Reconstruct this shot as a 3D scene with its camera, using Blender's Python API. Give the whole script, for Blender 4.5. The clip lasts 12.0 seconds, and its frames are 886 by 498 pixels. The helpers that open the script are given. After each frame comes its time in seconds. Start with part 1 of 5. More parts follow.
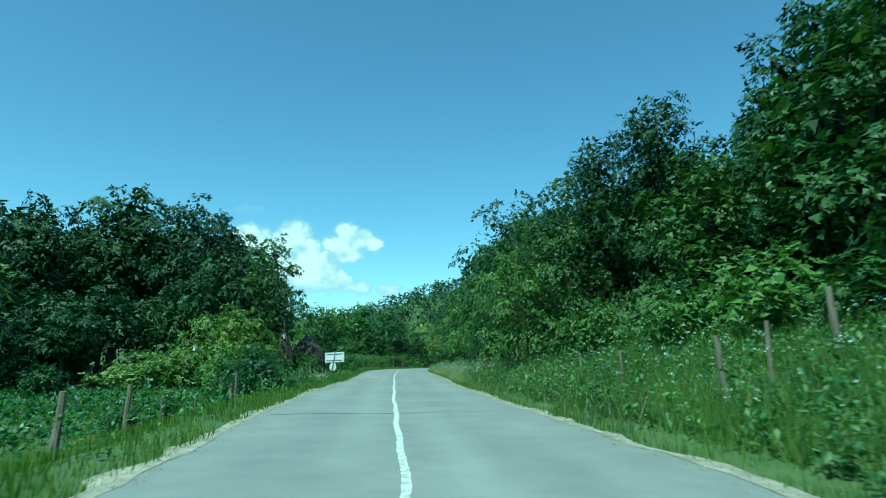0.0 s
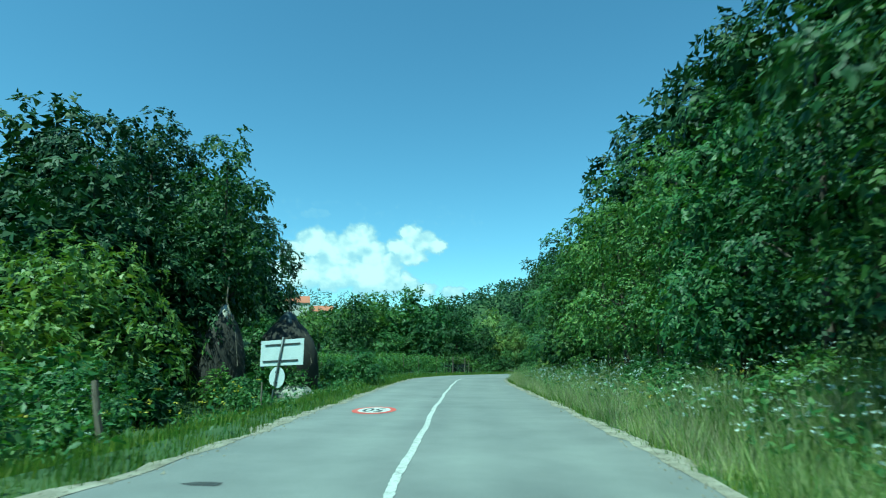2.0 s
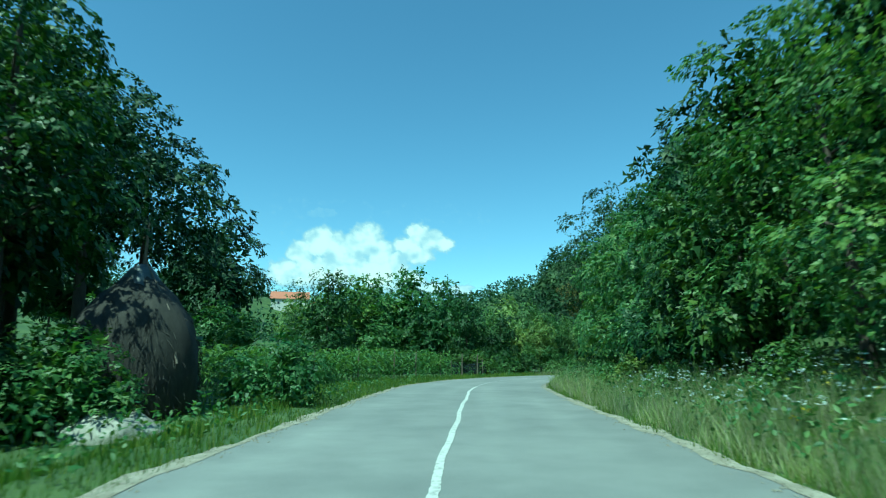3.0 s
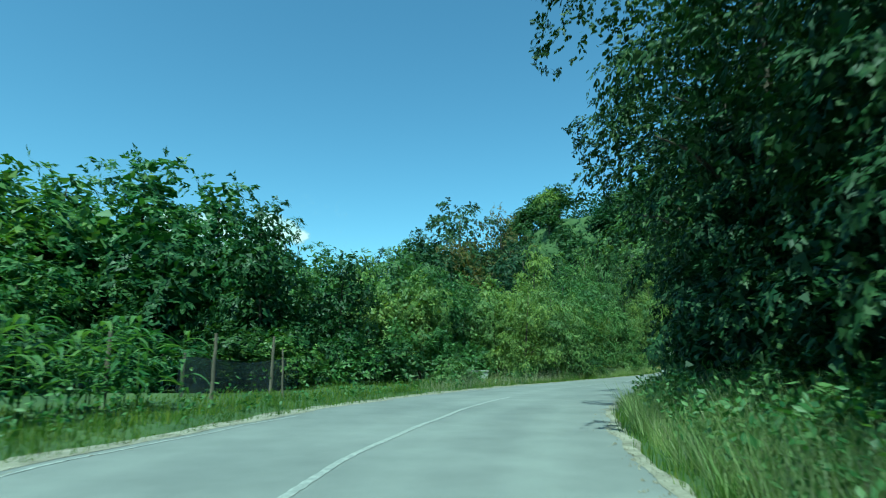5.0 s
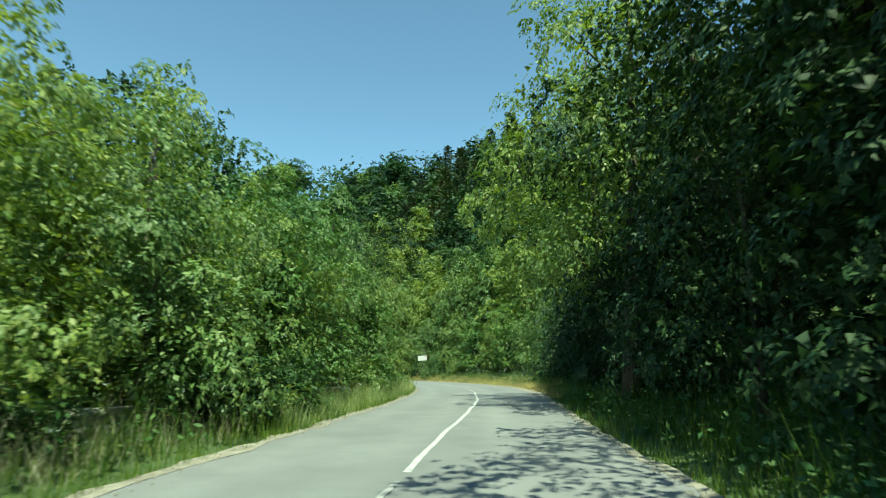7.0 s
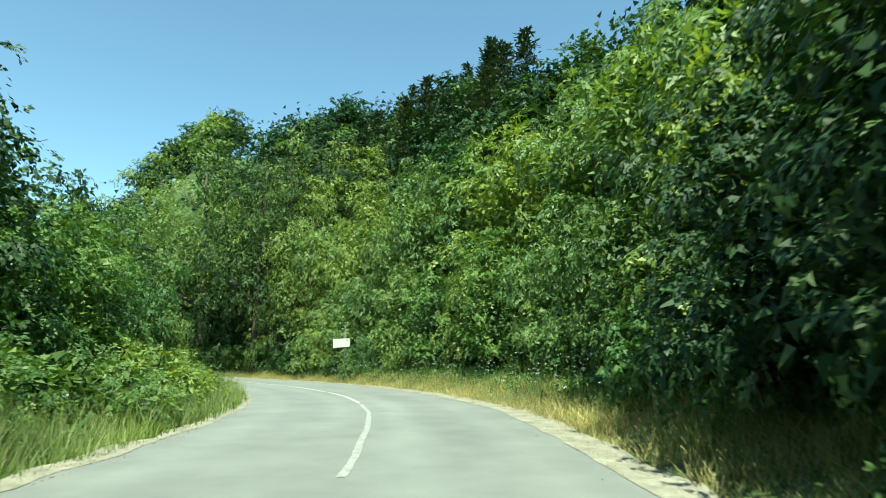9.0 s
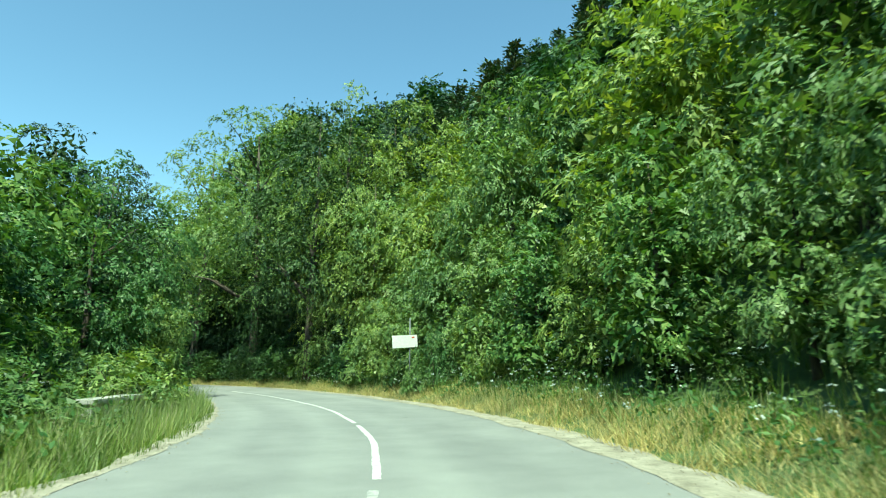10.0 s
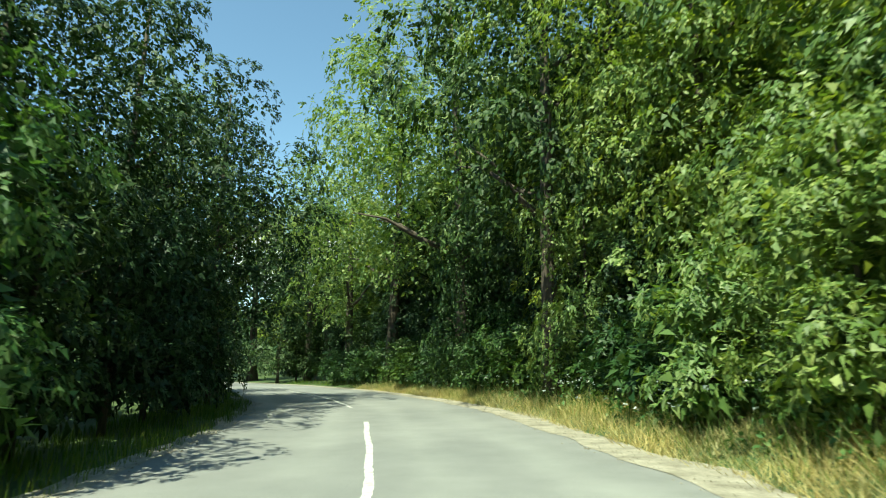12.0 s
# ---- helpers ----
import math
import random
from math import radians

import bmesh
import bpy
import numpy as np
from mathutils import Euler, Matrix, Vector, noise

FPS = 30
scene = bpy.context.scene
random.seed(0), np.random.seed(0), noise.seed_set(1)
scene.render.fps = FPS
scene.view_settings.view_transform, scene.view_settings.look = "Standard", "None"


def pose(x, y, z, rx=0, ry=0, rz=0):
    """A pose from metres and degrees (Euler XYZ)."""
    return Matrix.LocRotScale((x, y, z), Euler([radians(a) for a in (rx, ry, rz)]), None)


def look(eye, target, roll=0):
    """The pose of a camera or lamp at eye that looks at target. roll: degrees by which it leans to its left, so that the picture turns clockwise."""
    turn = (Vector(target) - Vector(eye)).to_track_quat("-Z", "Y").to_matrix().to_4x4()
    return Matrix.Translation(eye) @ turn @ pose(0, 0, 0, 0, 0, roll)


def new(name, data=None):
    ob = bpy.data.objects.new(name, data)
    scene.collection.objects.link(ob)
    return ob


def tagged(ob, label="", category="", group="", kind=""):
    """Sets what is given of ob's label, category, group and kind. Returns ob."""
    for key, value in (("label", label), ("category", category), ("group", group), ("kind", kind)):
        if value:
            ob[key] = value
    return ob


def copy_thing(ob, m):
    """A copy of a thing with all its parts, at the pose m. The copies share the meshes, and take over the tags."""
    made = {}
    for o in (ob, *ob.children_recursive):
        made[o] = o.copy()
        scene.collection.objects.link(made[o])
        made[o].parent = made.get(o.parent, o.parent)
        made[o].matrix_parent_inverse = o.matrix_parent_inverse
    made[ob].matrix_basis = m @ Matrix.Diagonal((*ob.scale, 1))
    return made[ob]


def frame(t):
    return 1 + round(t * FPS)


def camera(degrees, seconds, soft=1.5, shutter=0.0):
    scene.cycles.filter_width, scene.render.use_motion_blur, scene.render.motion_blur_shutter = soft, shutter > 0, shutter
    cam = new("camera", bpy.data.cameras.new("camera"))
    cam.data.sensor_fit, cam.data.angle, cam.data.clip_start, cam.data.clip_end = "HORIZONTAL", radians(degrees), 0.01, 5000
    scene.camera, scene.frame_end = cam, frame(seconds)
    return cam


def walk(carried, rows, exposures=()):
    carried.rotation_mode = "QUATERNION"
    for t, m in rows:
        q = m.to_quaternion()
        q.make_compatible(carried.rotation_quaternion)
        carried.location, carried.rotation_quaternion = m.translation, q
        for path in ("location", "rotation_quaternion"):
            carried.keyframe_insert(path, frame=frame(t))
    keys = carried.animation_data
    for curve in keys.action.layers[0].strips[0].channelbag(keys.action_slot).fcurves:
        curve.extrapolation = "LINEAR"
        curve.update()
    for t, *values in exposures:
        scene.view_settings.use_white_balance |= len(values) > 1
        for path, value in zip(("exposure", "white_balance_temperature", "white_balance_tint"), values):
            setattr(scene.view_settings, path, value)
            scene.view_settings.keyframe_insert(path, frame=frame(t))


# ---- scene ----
PATH = [
    (0.0, 0.000, 0.000, 1.20, 100.742, 0.039, 0.003),
    (0.5, -0.219, 6.996, 1.20, 100.717, 0.744, 3.982),
    (1.0, -0.667, 14.154, 1.20, 100.296, 0.631, 4.914),
    (1.5, -1.145, 21.528, 1.20, 100.825, 0.605, 5.716),
    (2.0, -1.701, 29.101, 1.20, 100.960, -0.446, 6.207),
    (2.5, -2.476, 36.909, 1.20, 100.757, -0.192, 6.777),
    (2.7, -2.794, 40.208, 1.20, 100.482, -0.125, 6.941),
    (3.0, -3.279, 45.294, 1.20, 100.863, -0.116, 6.992),
    (3.5, -4.044, 54.005, 1.20, 100.863, -0.116, 6.185),
    (4.0, -4.546, 62.804, 1.20, 100.863, -0.116, 3.473),
    (4.3, -4.600, 68.019, 1.20, 100.057, 0.124, 0.743),
    (4.5, -4.451, 71.427, 1.20, 99.847, 0.152, -1.444),
    (5.0, -3.579, 79.566, 1.20, 100.611, -0.359, -7.221),
    (5.5, -1.892, 87.033, 1.20, 100.584, -0.535, -13.158),
    (6.0, 0.497, 94.011, 1.20, 100.604, -0.188, -19.785),
    (6.5, 3.709, 100.450, 1.20, 100.529, -0.088, -26.534),
    (7.0, 7.635, 106.426, 1.20, 101.521, -0.445, -32.795),
    (7.5, 11.797, 112.154, 1.20, 101.182, -0.763, -36.752),
    (7.7, 13.548, 114.350, 1.20, 100.957, -0.475, -37.595),
    (8.0, 16.182, 117.545, 1.20, 100.863, -0.116, -38.415),
    (8.5, 20.399, 122.625, 1.20, 100.863, -0.116, -37.930),
    (9.0, 24.174, 127.467, 1.20, 100.863, -0.116, -34.911),
    (9.3, 26.172, 130.307, 1.20, 100.880, 0.240, -32.369),
    (9.5, 27.396, 132.202, 1.20, 101.047, 0.503, -30.535),
    (10.0, 30.074, 137.114, 1.20, 101.494, -0.025, -26.000),
    (10.5, 32.261, 142.151, 1.20, 101.379, -0.707, -21.001),
    (11.0, 33.992, 147.378, 1.20, 101.552, -1.018, -14.455),
    (11.5, 35.005, 152.755, 1.20, 101.635, -0.834, -7.756),
    (12.0, 35.607, 158.098, 1.20, 101.256, 0.263, -1.064),
]
# ---- camera ----
cam = camera(73.9, 12.0, soft=1.05, shutter=0.12)
EXPOSURES = [(0.0, 0.4, 5050, -44), (4.5, 0.4, 5020, -44), (5.0, 0.42, 5120, -40), (6.5, 0.7, 6500, -30), (7.5, 0.95, 6800, -22), (9.5, 1.1, 6800, -24), (10.0, 1.08, 6500, -30), (10.5, 1.02, 6300, -37), (11.0, 1.0, 6300, -37), (11.5, 1.02, 6800, -24), (12.0, 1.06, 7200, -18)]
walk(cam, [(row[0], pose(*row[1:])) for row in PATH], EXPOSURES)

# ---- sky and sun ----
SUN_AZIMUTH, SUN_HEIGHT = radians(210), radians(59)
world = bpy.data.worlds.new("sky")
scene.world = world
world.use_nodes = True
wn = world.node_tree.nodes
sky = wn.new("ShaderNodeTexSky")
sky.sky_type, sky.sun_disc = "NISHITA", False
sky.sun_elevation, sky.sun_rotation = SUN_HEIGHT, SUN_AZIMUTH
sky.air_density, sky.dust_density, sky.ozone_density = 1.0, 0.0, 3.0
wn["Background"].inputs["Strength"].default_value = 0.125
world.node_tree.links.new(sky.outputs[0], wn["Background"].inputs["Color"])
sun = new("sun", bpy.data.lights.new("sun", "SUN"))
sun.data.energy, sun.data.angle, sun.data.color = 5.0, radians(0.53), (1.0, 0.95, 0.86)
sun_dir = Vector((math.sin(SUN_AZIMUTH) * math.cos(SUN_HEIGHT), math.cos(SUN_AZIMUTH) * math.cos(SUN_HEIGHT), math.sin(SUN_HEIGHT)))
sun.matrix_world = look(sun_dir * 200, (0, 0, 0))
scene.view_settings.exposure = 0.0


# ---- materials ----
def material(name, rough=0.85, metal=0.0):
    m = bpy.data.materials.new(name)
    m.use_nodes = True
    b = m.node_tree.nodes["Principled BSDF"]
    b.inputs["Roughness"].default_value, b.inputs["Metallic"].default_value = rough, metal
    return m, m.node_tree.nodes, m.node_tree.links, b


def ramp(nodes, stops):
    r = nodes.new("ShaderNodeValToRGB")
    while len(r.color_ramp.elements) < len(stops):
        r.color_ramp.elements.new(0.5)
    for e, (at, col) in zip(r.color_ramp.elements, stops):
        e.position, e.color = at, (*col, 1)
    return r


def noise_tex(nodes, links, scale, detail=4.0, rough=0.6, stretch=None):
    co = nodes.new("ShaderNodeTexCoord")
    n = nodes.new("ShaderNodeTexNoise")
    n.inputs["Scale"].default_value, n.inputs["Detail"].default_value, n.inputs["Roughness"].default_value = scale, detail, rough
    if stretch:
        mp = nodes.new("ShaderNodeMapping")
        mp.inputs["Scale"].default_value = stretch
        links.new(co.outputs["Object"], mp.inputs["Vector"])
        links.new(mp.outputs["Vector"], n.inputs["Vector"])
    else:
        links.new(co.outputs["Object"], n.inputs["Vector"])
    return n


def mixed(nodes, links, kind, fac, a, b):
    m = nodes.new("ShaderNodeMix")
    m.data_type, m.blend_type = "RGBA", kind
    for socket, value in ((0, fac), (6, a), (7, b)):
        if hasattr(value, "links"):
            links.new(value, m.inputs[socket])
        elif isinstance(value, tuple):
            m.inputs[socket].default_value = (*value, 1)
        else:
            m.inputs[socket].default_value = value
    return m.outputs[2]


def bump(nodes, links, bsdf, height, strength, distance):
    b = nodes.new("ShaderNodeBump")
    b.inputs["Strength"].default_value, b.inputs["Distance"].default_value = strength, distance
    links.new(height, b.inputs["Height"])
    links.new(b.outputs["Normal"], bsdf.inputs["Normal"])


def plain(name, dark, light, scale=3.0, rough=0.85, metal=0.0, bumps=0.3, stretch=None, fine=40.0):
    """A weathered surface: two tones in large stains, a fine grain and relief."""
    m, nodes, links, b = material(name, rough, metal)
    big = noise_tex(nodes, links, scale, 5, 0.65, stretch)
    small = noise_tex(nodes, links, fine, 3, 0.7, stretch)
    r = ramp(nodes, [(0.3, dark), (0.72, light)])
    links.new(big.outputs["Fac"], r.inputs[0])
    g = ramp(nodes, [(0.3, (0.7, 0.7, 0.7)), (0.75, (1.15, 1.15, 1.15))])
    links.new(small.outputs["Fac"], g.inputs[0])
    links.new(mixed(nodes, links, "MULTIPLY", 0.8, r.outputs[0], g.outputs[0]), b.inputs["Base Color"])
    bump(nodes, links, b, small.outputs["Fac"], bumps, 0.01)
    return m


def leafy(name, stops, through_col, share=0.35, rough=0.5, tall=False):
    """Leaves: colour that varies from leaf to leaf and from plant to plant, with light shining through."""
    m, nodes, links, b = material(name, rough)
    geo, info = nodes.new("ShaderNodeNewGeometry"), nodes.new("ShaderNodeObjectInfo")
    r = ramp(nodes, stops)
    links.new(geo.outputs["Random Per Island"], r.inputs[0])
    patch = noise_tex(nodes, links, 0.6, 3, 0.6)
    pr = ramp(nodes, [(0.34, (0.66, 0.72, 0.72)), (0.66, (1.26, 1.2, 1.06))])
    links.new(patch.outputs["Fac"], pr.inputs[0])
    own = ramp(nodes, [(0.0, (0.64, 0.75, 0.82)), (0.35, (0.9, 0.95, 1.06)), (0.65, (1.05, 1.03, 0.96)), (1.0, (1.27, 1.15, 0.82))])
    links.new(info.outputs["Random"], own.inputs[0])
    col = mixed(nodes, links, "MULTIPLY", 1.0, r.outputs[0], pr.outputs[0])
    col = mixed(nodes, links, "MULTIPLY", 1.0, col, own.outputs[0])
    links.new(col, b.inputs["Base Color"])
    b.inputs["Specular IOR Level"].default_value = 0.28
    tr = nodes.new("ShaderNodeBsdfTranslucent")
    links.new(mixed(nodes, links, "MULTIPLY", 1.0, col, through_col), tr.inputs["Color"])
    mix = nodes.new("ShaderNodeMixShader")
    mix.inputs[0].default_value = share
    links.new(b.outputs[0], mix.inputs[1])
    links.new(tr.outputs[0], mix.inputs[2])
    links.new(mix.outputs[0], nodes["Material Output"].inputs["Surface"])
    return m


def asphalt_material():
    m, nodes, links, b = material("asphalt", 0.8)
    patches = noise_tex(nodes, links, 0.25, 4, 0.6)
    streak = noise_tex(nodes, links, 1.1, 4, 0.6)
    grain = noise_tex(nodes, links, 55, 3, 0.75)
    r = ramp(nodes, [(0.3, (0.185, 0.192, 0.189)), (0.7, (0.245, 0.25, 0.243))])
    links.new(patches.outputs["Fac"], r.inputs[0])
    s = ramp(nodes, [(0.3, (0.88, 0.88, 0.88)), (0.7, (1.08, 1.08, 1.07))])
    links.new(streak.outputs["Fac"], s.inputs[0])
    g = ramp(nodes, [(0.25, (0.7, 0.7, 0.7)), (0.8, (1.2, 1.2, 1.2))])
    links.new(grain.outputs["Fac"], g.inputs[0])
    col = mixed(nodes, links, "MULTIPLY", 1.0, r.outputs[0], s.outputs[0])
    col = mixed(nodes, links, "MULTIPLY", 0.7, col, g.outputs[0])
    # wheel tracks, polished paler, by the way across the road
    worn = nodes.new("ShaderNodeAttribute")
    worn.attribute_name = "wheel_wear"
    tone = ramp(nodes, [(0.0, (0.93, 0.93, 0.935)), (1.0, (1.09, 1.09, 1.08))])
    links.new(worn.outputs["Fac"], tone.inputs[0])
    col = mixed(nodes, links, "MULTIPLY", 1.0, col, tone.outputs[0])
    links.new(col, b.inputs["Base Color"])
    bump(nodes, links, b, grain.outputs["Fac"], 0.35, 0.006)
    return m


def cloud_material():
    m, nodes, links, b = material("cloud", 1.0)
    thick = nodes.new("ShaderNodeAttribute")
    thick.attribute_name = "thickness"
    glow = nodes.new("ShaderNodeEmission")
    # glow colour by thickness: painted cloud shading, bluish grey where thin, white where thick
    r = ramp(nodes, [(0.0, (0.46, 0.62, 0.8)), (0.55, (0.58, 0.68, 0.79)), (0.9, (0.92, 0.94, 0.95))])
    links.new(thick.outputs["Fac"], r.inputs[0])
    links.new(r.outputs[0], glow.inputs["Color"])
    glow.inputs["Strength"].default_value = 0.82
    t, mix = nodes.new("ShaderNodeBsdfTransparent"), nodes.new("ShaderNodeMixShader")
    a = ramp(nodes, [(0.0, (0, 0, 0)), (0.45, (0.75, 0.75, 0.75)), (1.0, (1, 1, 1))])
    links.new(thick.outputs["Fac"], a.inputs[0])
    links.new(a.outputs[0], mix.inputs[0])
    links.new(t.outputs[0], mix.inputs[1])
    links.new(glow.outputs[0], mix.inputs[2])
    links.new(mix.outputs[0], nodes["Material Output"].inputs["Surface"])
    return m


def worn_paint(name, colour, under, wear):
    """Road paint, with worn flakes through which the asphalt shows."""
    m, nodes, links, b = material(name, 0.7)
    n = noise_tex(nodes, links, 9, 6, 0.75)
    r = ramp(nodes, [(wear - 0.06, under), (wear + 0.06, colour)])
    links.new(n.outputs["Fac"], r.inputs[0])
    links.new(r.outputs[0], b.inputs["Base Color"])
    return m


ASPHALT = asphalt_material()
LINE_PAINT = worn_paint("line_paint", (0.53, 0.535, 0.51), (0.27, 0.275, 0.265), 0.45)
FADED_PAINT = worn_paint("faded_line_paint", (0.39, 0.39, 0.375), (0.25, 0.255, 0.245), 0.52)
WHITE_PAINT = worn_paint("marking_white", (0.58, 0.58, 0.56), (0.33, 0.335, 0.32), 0.36)
RED_PAINT = worn_paint("marking_red", (0.5, 0.09, 0.07), (0.3, 0.28, 0.26), 0.36)
BLACK_PAINT = worn_paint("marking_black", (0.035, 0.04, 0.04), (0.2, 0.2, 0.2), 0.34)
TAR = plain("tar", (0.03, 0.03, 0.03), (0.08, 0.08, 0.078), 8, 0.7)
GRAVEL = plain("gravel", (0.17, 0.155, 0.115), (0.4, 0.37, 0.3), 2.5, 0.95, 0, 0.8, None, 28)
SOIL = plain("meadow_soil", (0.035, 0.07, 0.02), (0.09, 0.13, 0.035), 0.35, 0.95, 0, 0.6, None, 6)
BARK = plain("bark", (0.04, 0.032, 0.023), (0.11, 0.088, 0.068), 3, 0.95, 0, 0.9, (1, 1, 0.25), 18)
POST_WOOD = plain("weathered_post_wood", (0.09, 0.075, 0.055), (0.25, 0.21, 0.165), 4, 0.9, 0, 0.6, (1, 1, 0.15), 30)
CONCRETE = plain("old_concrete", (0.28, 0.28, 0.25), (0.5, 0.49, 0.45), 2.5, 0.92, 0, 0.5, None, 30)
ZINC = plain("galvanised_steel", (0.1, 0.11, 0.115), (0.2, 0.21, 0.22), 5, 0.55, 0.5, 0.1)
SIGN_BACK = plain("sign_back_sheet", (0.56, 0.6, 0.61), (0.66, 0.69, 0.7), 3, 0.5, 0.1, 0.05)
SIGN_FRONT = plain("sign_front_sheet", (0.76, 0.77, 0.75), (0.82, 0.82, 0.8), 3, 0.45, 0, 0.05)
SIGN_RED = plain("sign_red", (0.48, 0.04, 0.03), (0.56, 0.06, 0.04), 3, 0.45, 0, 0.05)
SIGN_BAR = plain("sign_bracket", (0.05, 0.055, 0.06), (0.1, 0.105, 0.11), 5, 0.6, 0.4, 0.1)
# hay set near black: the trees' shade over the stacks is in its colour
HAY = plain("weathered_shaded_hay", (0.026, 0.025, 0.022), (0.062, 0.057, 0.049), 2.2, 0.98, 0, 1.0, (1, 1, 0.3), 22)
TARP = plain("pale_plastic_cover", (0.36, 0.34, 0.28), (0.5, 0.47, 0.4), 3, 0.5, 0, 0.2)
TARP_GREY = plain("grey_plastic_cover", (0.06, 0.07, 0.075), (0.12, 0.135, 0.14), 3, 0.5, 0, 0.2)
STONE = plain("heap_stone", (0.26, 0.25, 0.21), (0.46, 0.44, 0.38), 3, 0.95, 0, 0.8)
SHADE_NET = plain("dark_shade_net", (0.02, 0.03, 0.036), (0.045, 0.06, 0.068), 6, 0.8, 0, 0.3)
_n = SHADE_NET.node_tree.nodes
_mesh, _gap = _n.new("ShaderNodeMixShader"), _n.new("ShaderNodeBsdfTransparent")
_mesh.inputs[0].default_value = 0.5
SHADE_NET.node_tree.links.new(_gap.outputs[0], _mesh.inputs[1])
SHADE_NET.node_tree.links.new(_n["Principled BSDF"].outputs[0], _mesh.inputs[2])
SHADE_NET.node_tree.links.new(_mesh.outputs[0], _n["Material Output"].inputs["Surface"])
TERRACOTTA = plain("terracotta_tiles", (0.34, 0.12, 0.07), (0.5, 0.21, 0.13), 3, 0.9, 0, 0.4)
PLASTER = plain("pale_plaster", (0.55, 0.52, 0.45), (0.68, 0.66, 0.6), 1, 0.9)
GLASS_DARK = plain("dark_window_pane", (0.02, 0.025, 0.03), (0.04, 0.05, 0.06), 1, 0.1)
WIRE = plain("rusty_wire", (0.09, 0.07, 0.06), (0.16, 0.13, 0.11), 9, 0.7, 0.6)
CLOUD = cloud_material()
LEAF_OAK = leafy("leaves_broad", [(0.0, (0.018, 0.048, 0.014)), (0.5, (0.04, 0.086, 0.024)), (1.0, (0.075, 0.122, 0.04))], (1.5, 1.6, 0.5), 0.2, 0.48)
LEAF_PALE = leafy("leaves_yellowish", [(0.0, (0.07, 0.125, 0.026)), (0.5, (0.135, 0.205, 0.045)), (1.0, (0.22, 0.27, 0.08))], (1.5, 1.5, 0.5), 0.25, 0.45)
LEAF_ROBINIA = leafy("leaves_feathered", [(0.0, (0.075, 0.135, 0.036)), (0.5, (0.15, 0.225, 0.07)), (1.0, (0.26, 0.315, 0.125))], (1.6, 1.6, 0.5), 0.3, 0.46)
# dark species, and trees in shade: their shade is put into the leaf colour
LEAF_DARK_SHADE = leafy("leaves_dark_shade", [(0.0, (0.012, 0.034, 0.011)), (0.5, (0.026, 0.06, 0.019)), (1.0, (0.055, 0.094, 0.034))], (1.4, 1.5, 0.5), 0.12, 0.55)
LEAF_BUSH = leafy("leaves_shrub", [(0.0, (0.042, 0.1, 0.027)), (0.5, (0.092, 0.172, 0.052)), (1.0, (0.16, 0.228, 0.082))], (1.5, 1.6, 0.5), 0.26, 0.46)
LEAF_DRY = leafy("leaves_browning", [(0.0, (0.102, 0.080, 0.029)), (0.5, (0.174, 0.145, 0.051)), (1.0, (0.120, 0.150, 0.040))], (1.3, 1.1, 0.6))
NEEDLES = leafy("pine_needles", [(0.0, (0.026, 0.051, 0.023)), (0.6, (0.051, 0.087, 0.035)), (1.0, (0.075, 0.065, 0.035))], (1.1, 1.1, 0.6), 0.12)
LEAF_FAR = leafy("far_canopy", [(0.0, (0.018, 0.045, 0.02)), (0.5, (0.033, 0.072, 0.03)), (1.0, (0.055, 0.095, 0.036))], (1.3, 1.3, 0.7), 0.2)
GRASS = leafy("grass_green", [(0.0, (0.05, 0.105, 0.017)), (0.6, (0.115, 0.185, 0.034)), (1.0, (0.21, 0.24, 0.065))], (1.4, 1.5, 0.6), 0.4)
GRASS_PALE = leafy("grass_pale", [(0.0, (0.2, 0.27, 0.07)), (0.5, (0.35, 0.39, 0.14)), (1.0, (0.52, 0.5, 0.25))], (1.3, 1.4, 0.6), 0.4)
GRASS_DRY = leafy("grass_straw", [(0.0, (0.23, 0.22, 0.12)), (0.5, (0.37, 0.34, 0.2)), (1.0, (0.52, 0.48, 0.32))], (1.15, 1.1, 0.85), 0.35)
CROP = leafy("crop_leaves", [(0.0, (0.03, 0.085, 0.025)), (0.6, (0.06, 0.13, 0.035)), (1.0, (0.1, 0.17, 0.06))], (1.4, 1.5, 0.6), 0.3)
CORN_LEAF = leafy("corn_leaves", [(0.0, (0.06, 0.13, 0.04)), (0.6, (0.12, 0.2, 0.07)), (1.0, (0.2, 0.27, 0.11))], (1.3, 1.4, 0.6), 0.35)
PETAL = leafy("white_petals", [(0.0, (0.6, 0.62, 0.55)), (1.0, (0.75, 0.75, 0.7))], (1.0, 1.0, 0.9), 0.3)
YELLOW_PETAL = leafy("yellow_petals", [(0.0, (0.55, 0.42, 0.03)), (1.0, (0.7, 0.55, 0.06))], (1.0, 1.0, 0.6), 0.3)


# ---- mesh tools ----
def mesh(name, verts, faces, mat, parent=None, label="", smooth=False):
    me = bpy.data.meshes.new(name)
    me.from_pydata([tuple(v) for v in verts], [], [tuple(f) for f in faces])
    me.materials.append(mat)
    if smooth:
        me.polygons.foreach_set("use_smooth", [True] * len(me.polygons))
    me.update()
    ob = new(name, me)
    ob.parent = parent
    if label:
        ob["label"] = label
    return ob


def part(name, bm, mat, parent=None, label="", smooth=False):
    me = bpy.data.meshes.new(name)
    bm.to_mesh(me)
    bm.free()
    me.materials.append(mat)
    if smooth:
        me.polygons.foreach_set("use_smooth", [True] * len(me.polygons))
    ob = new(name, me)
    ob.parent = parent
    if label:
        ob["label"] = label
    return ob


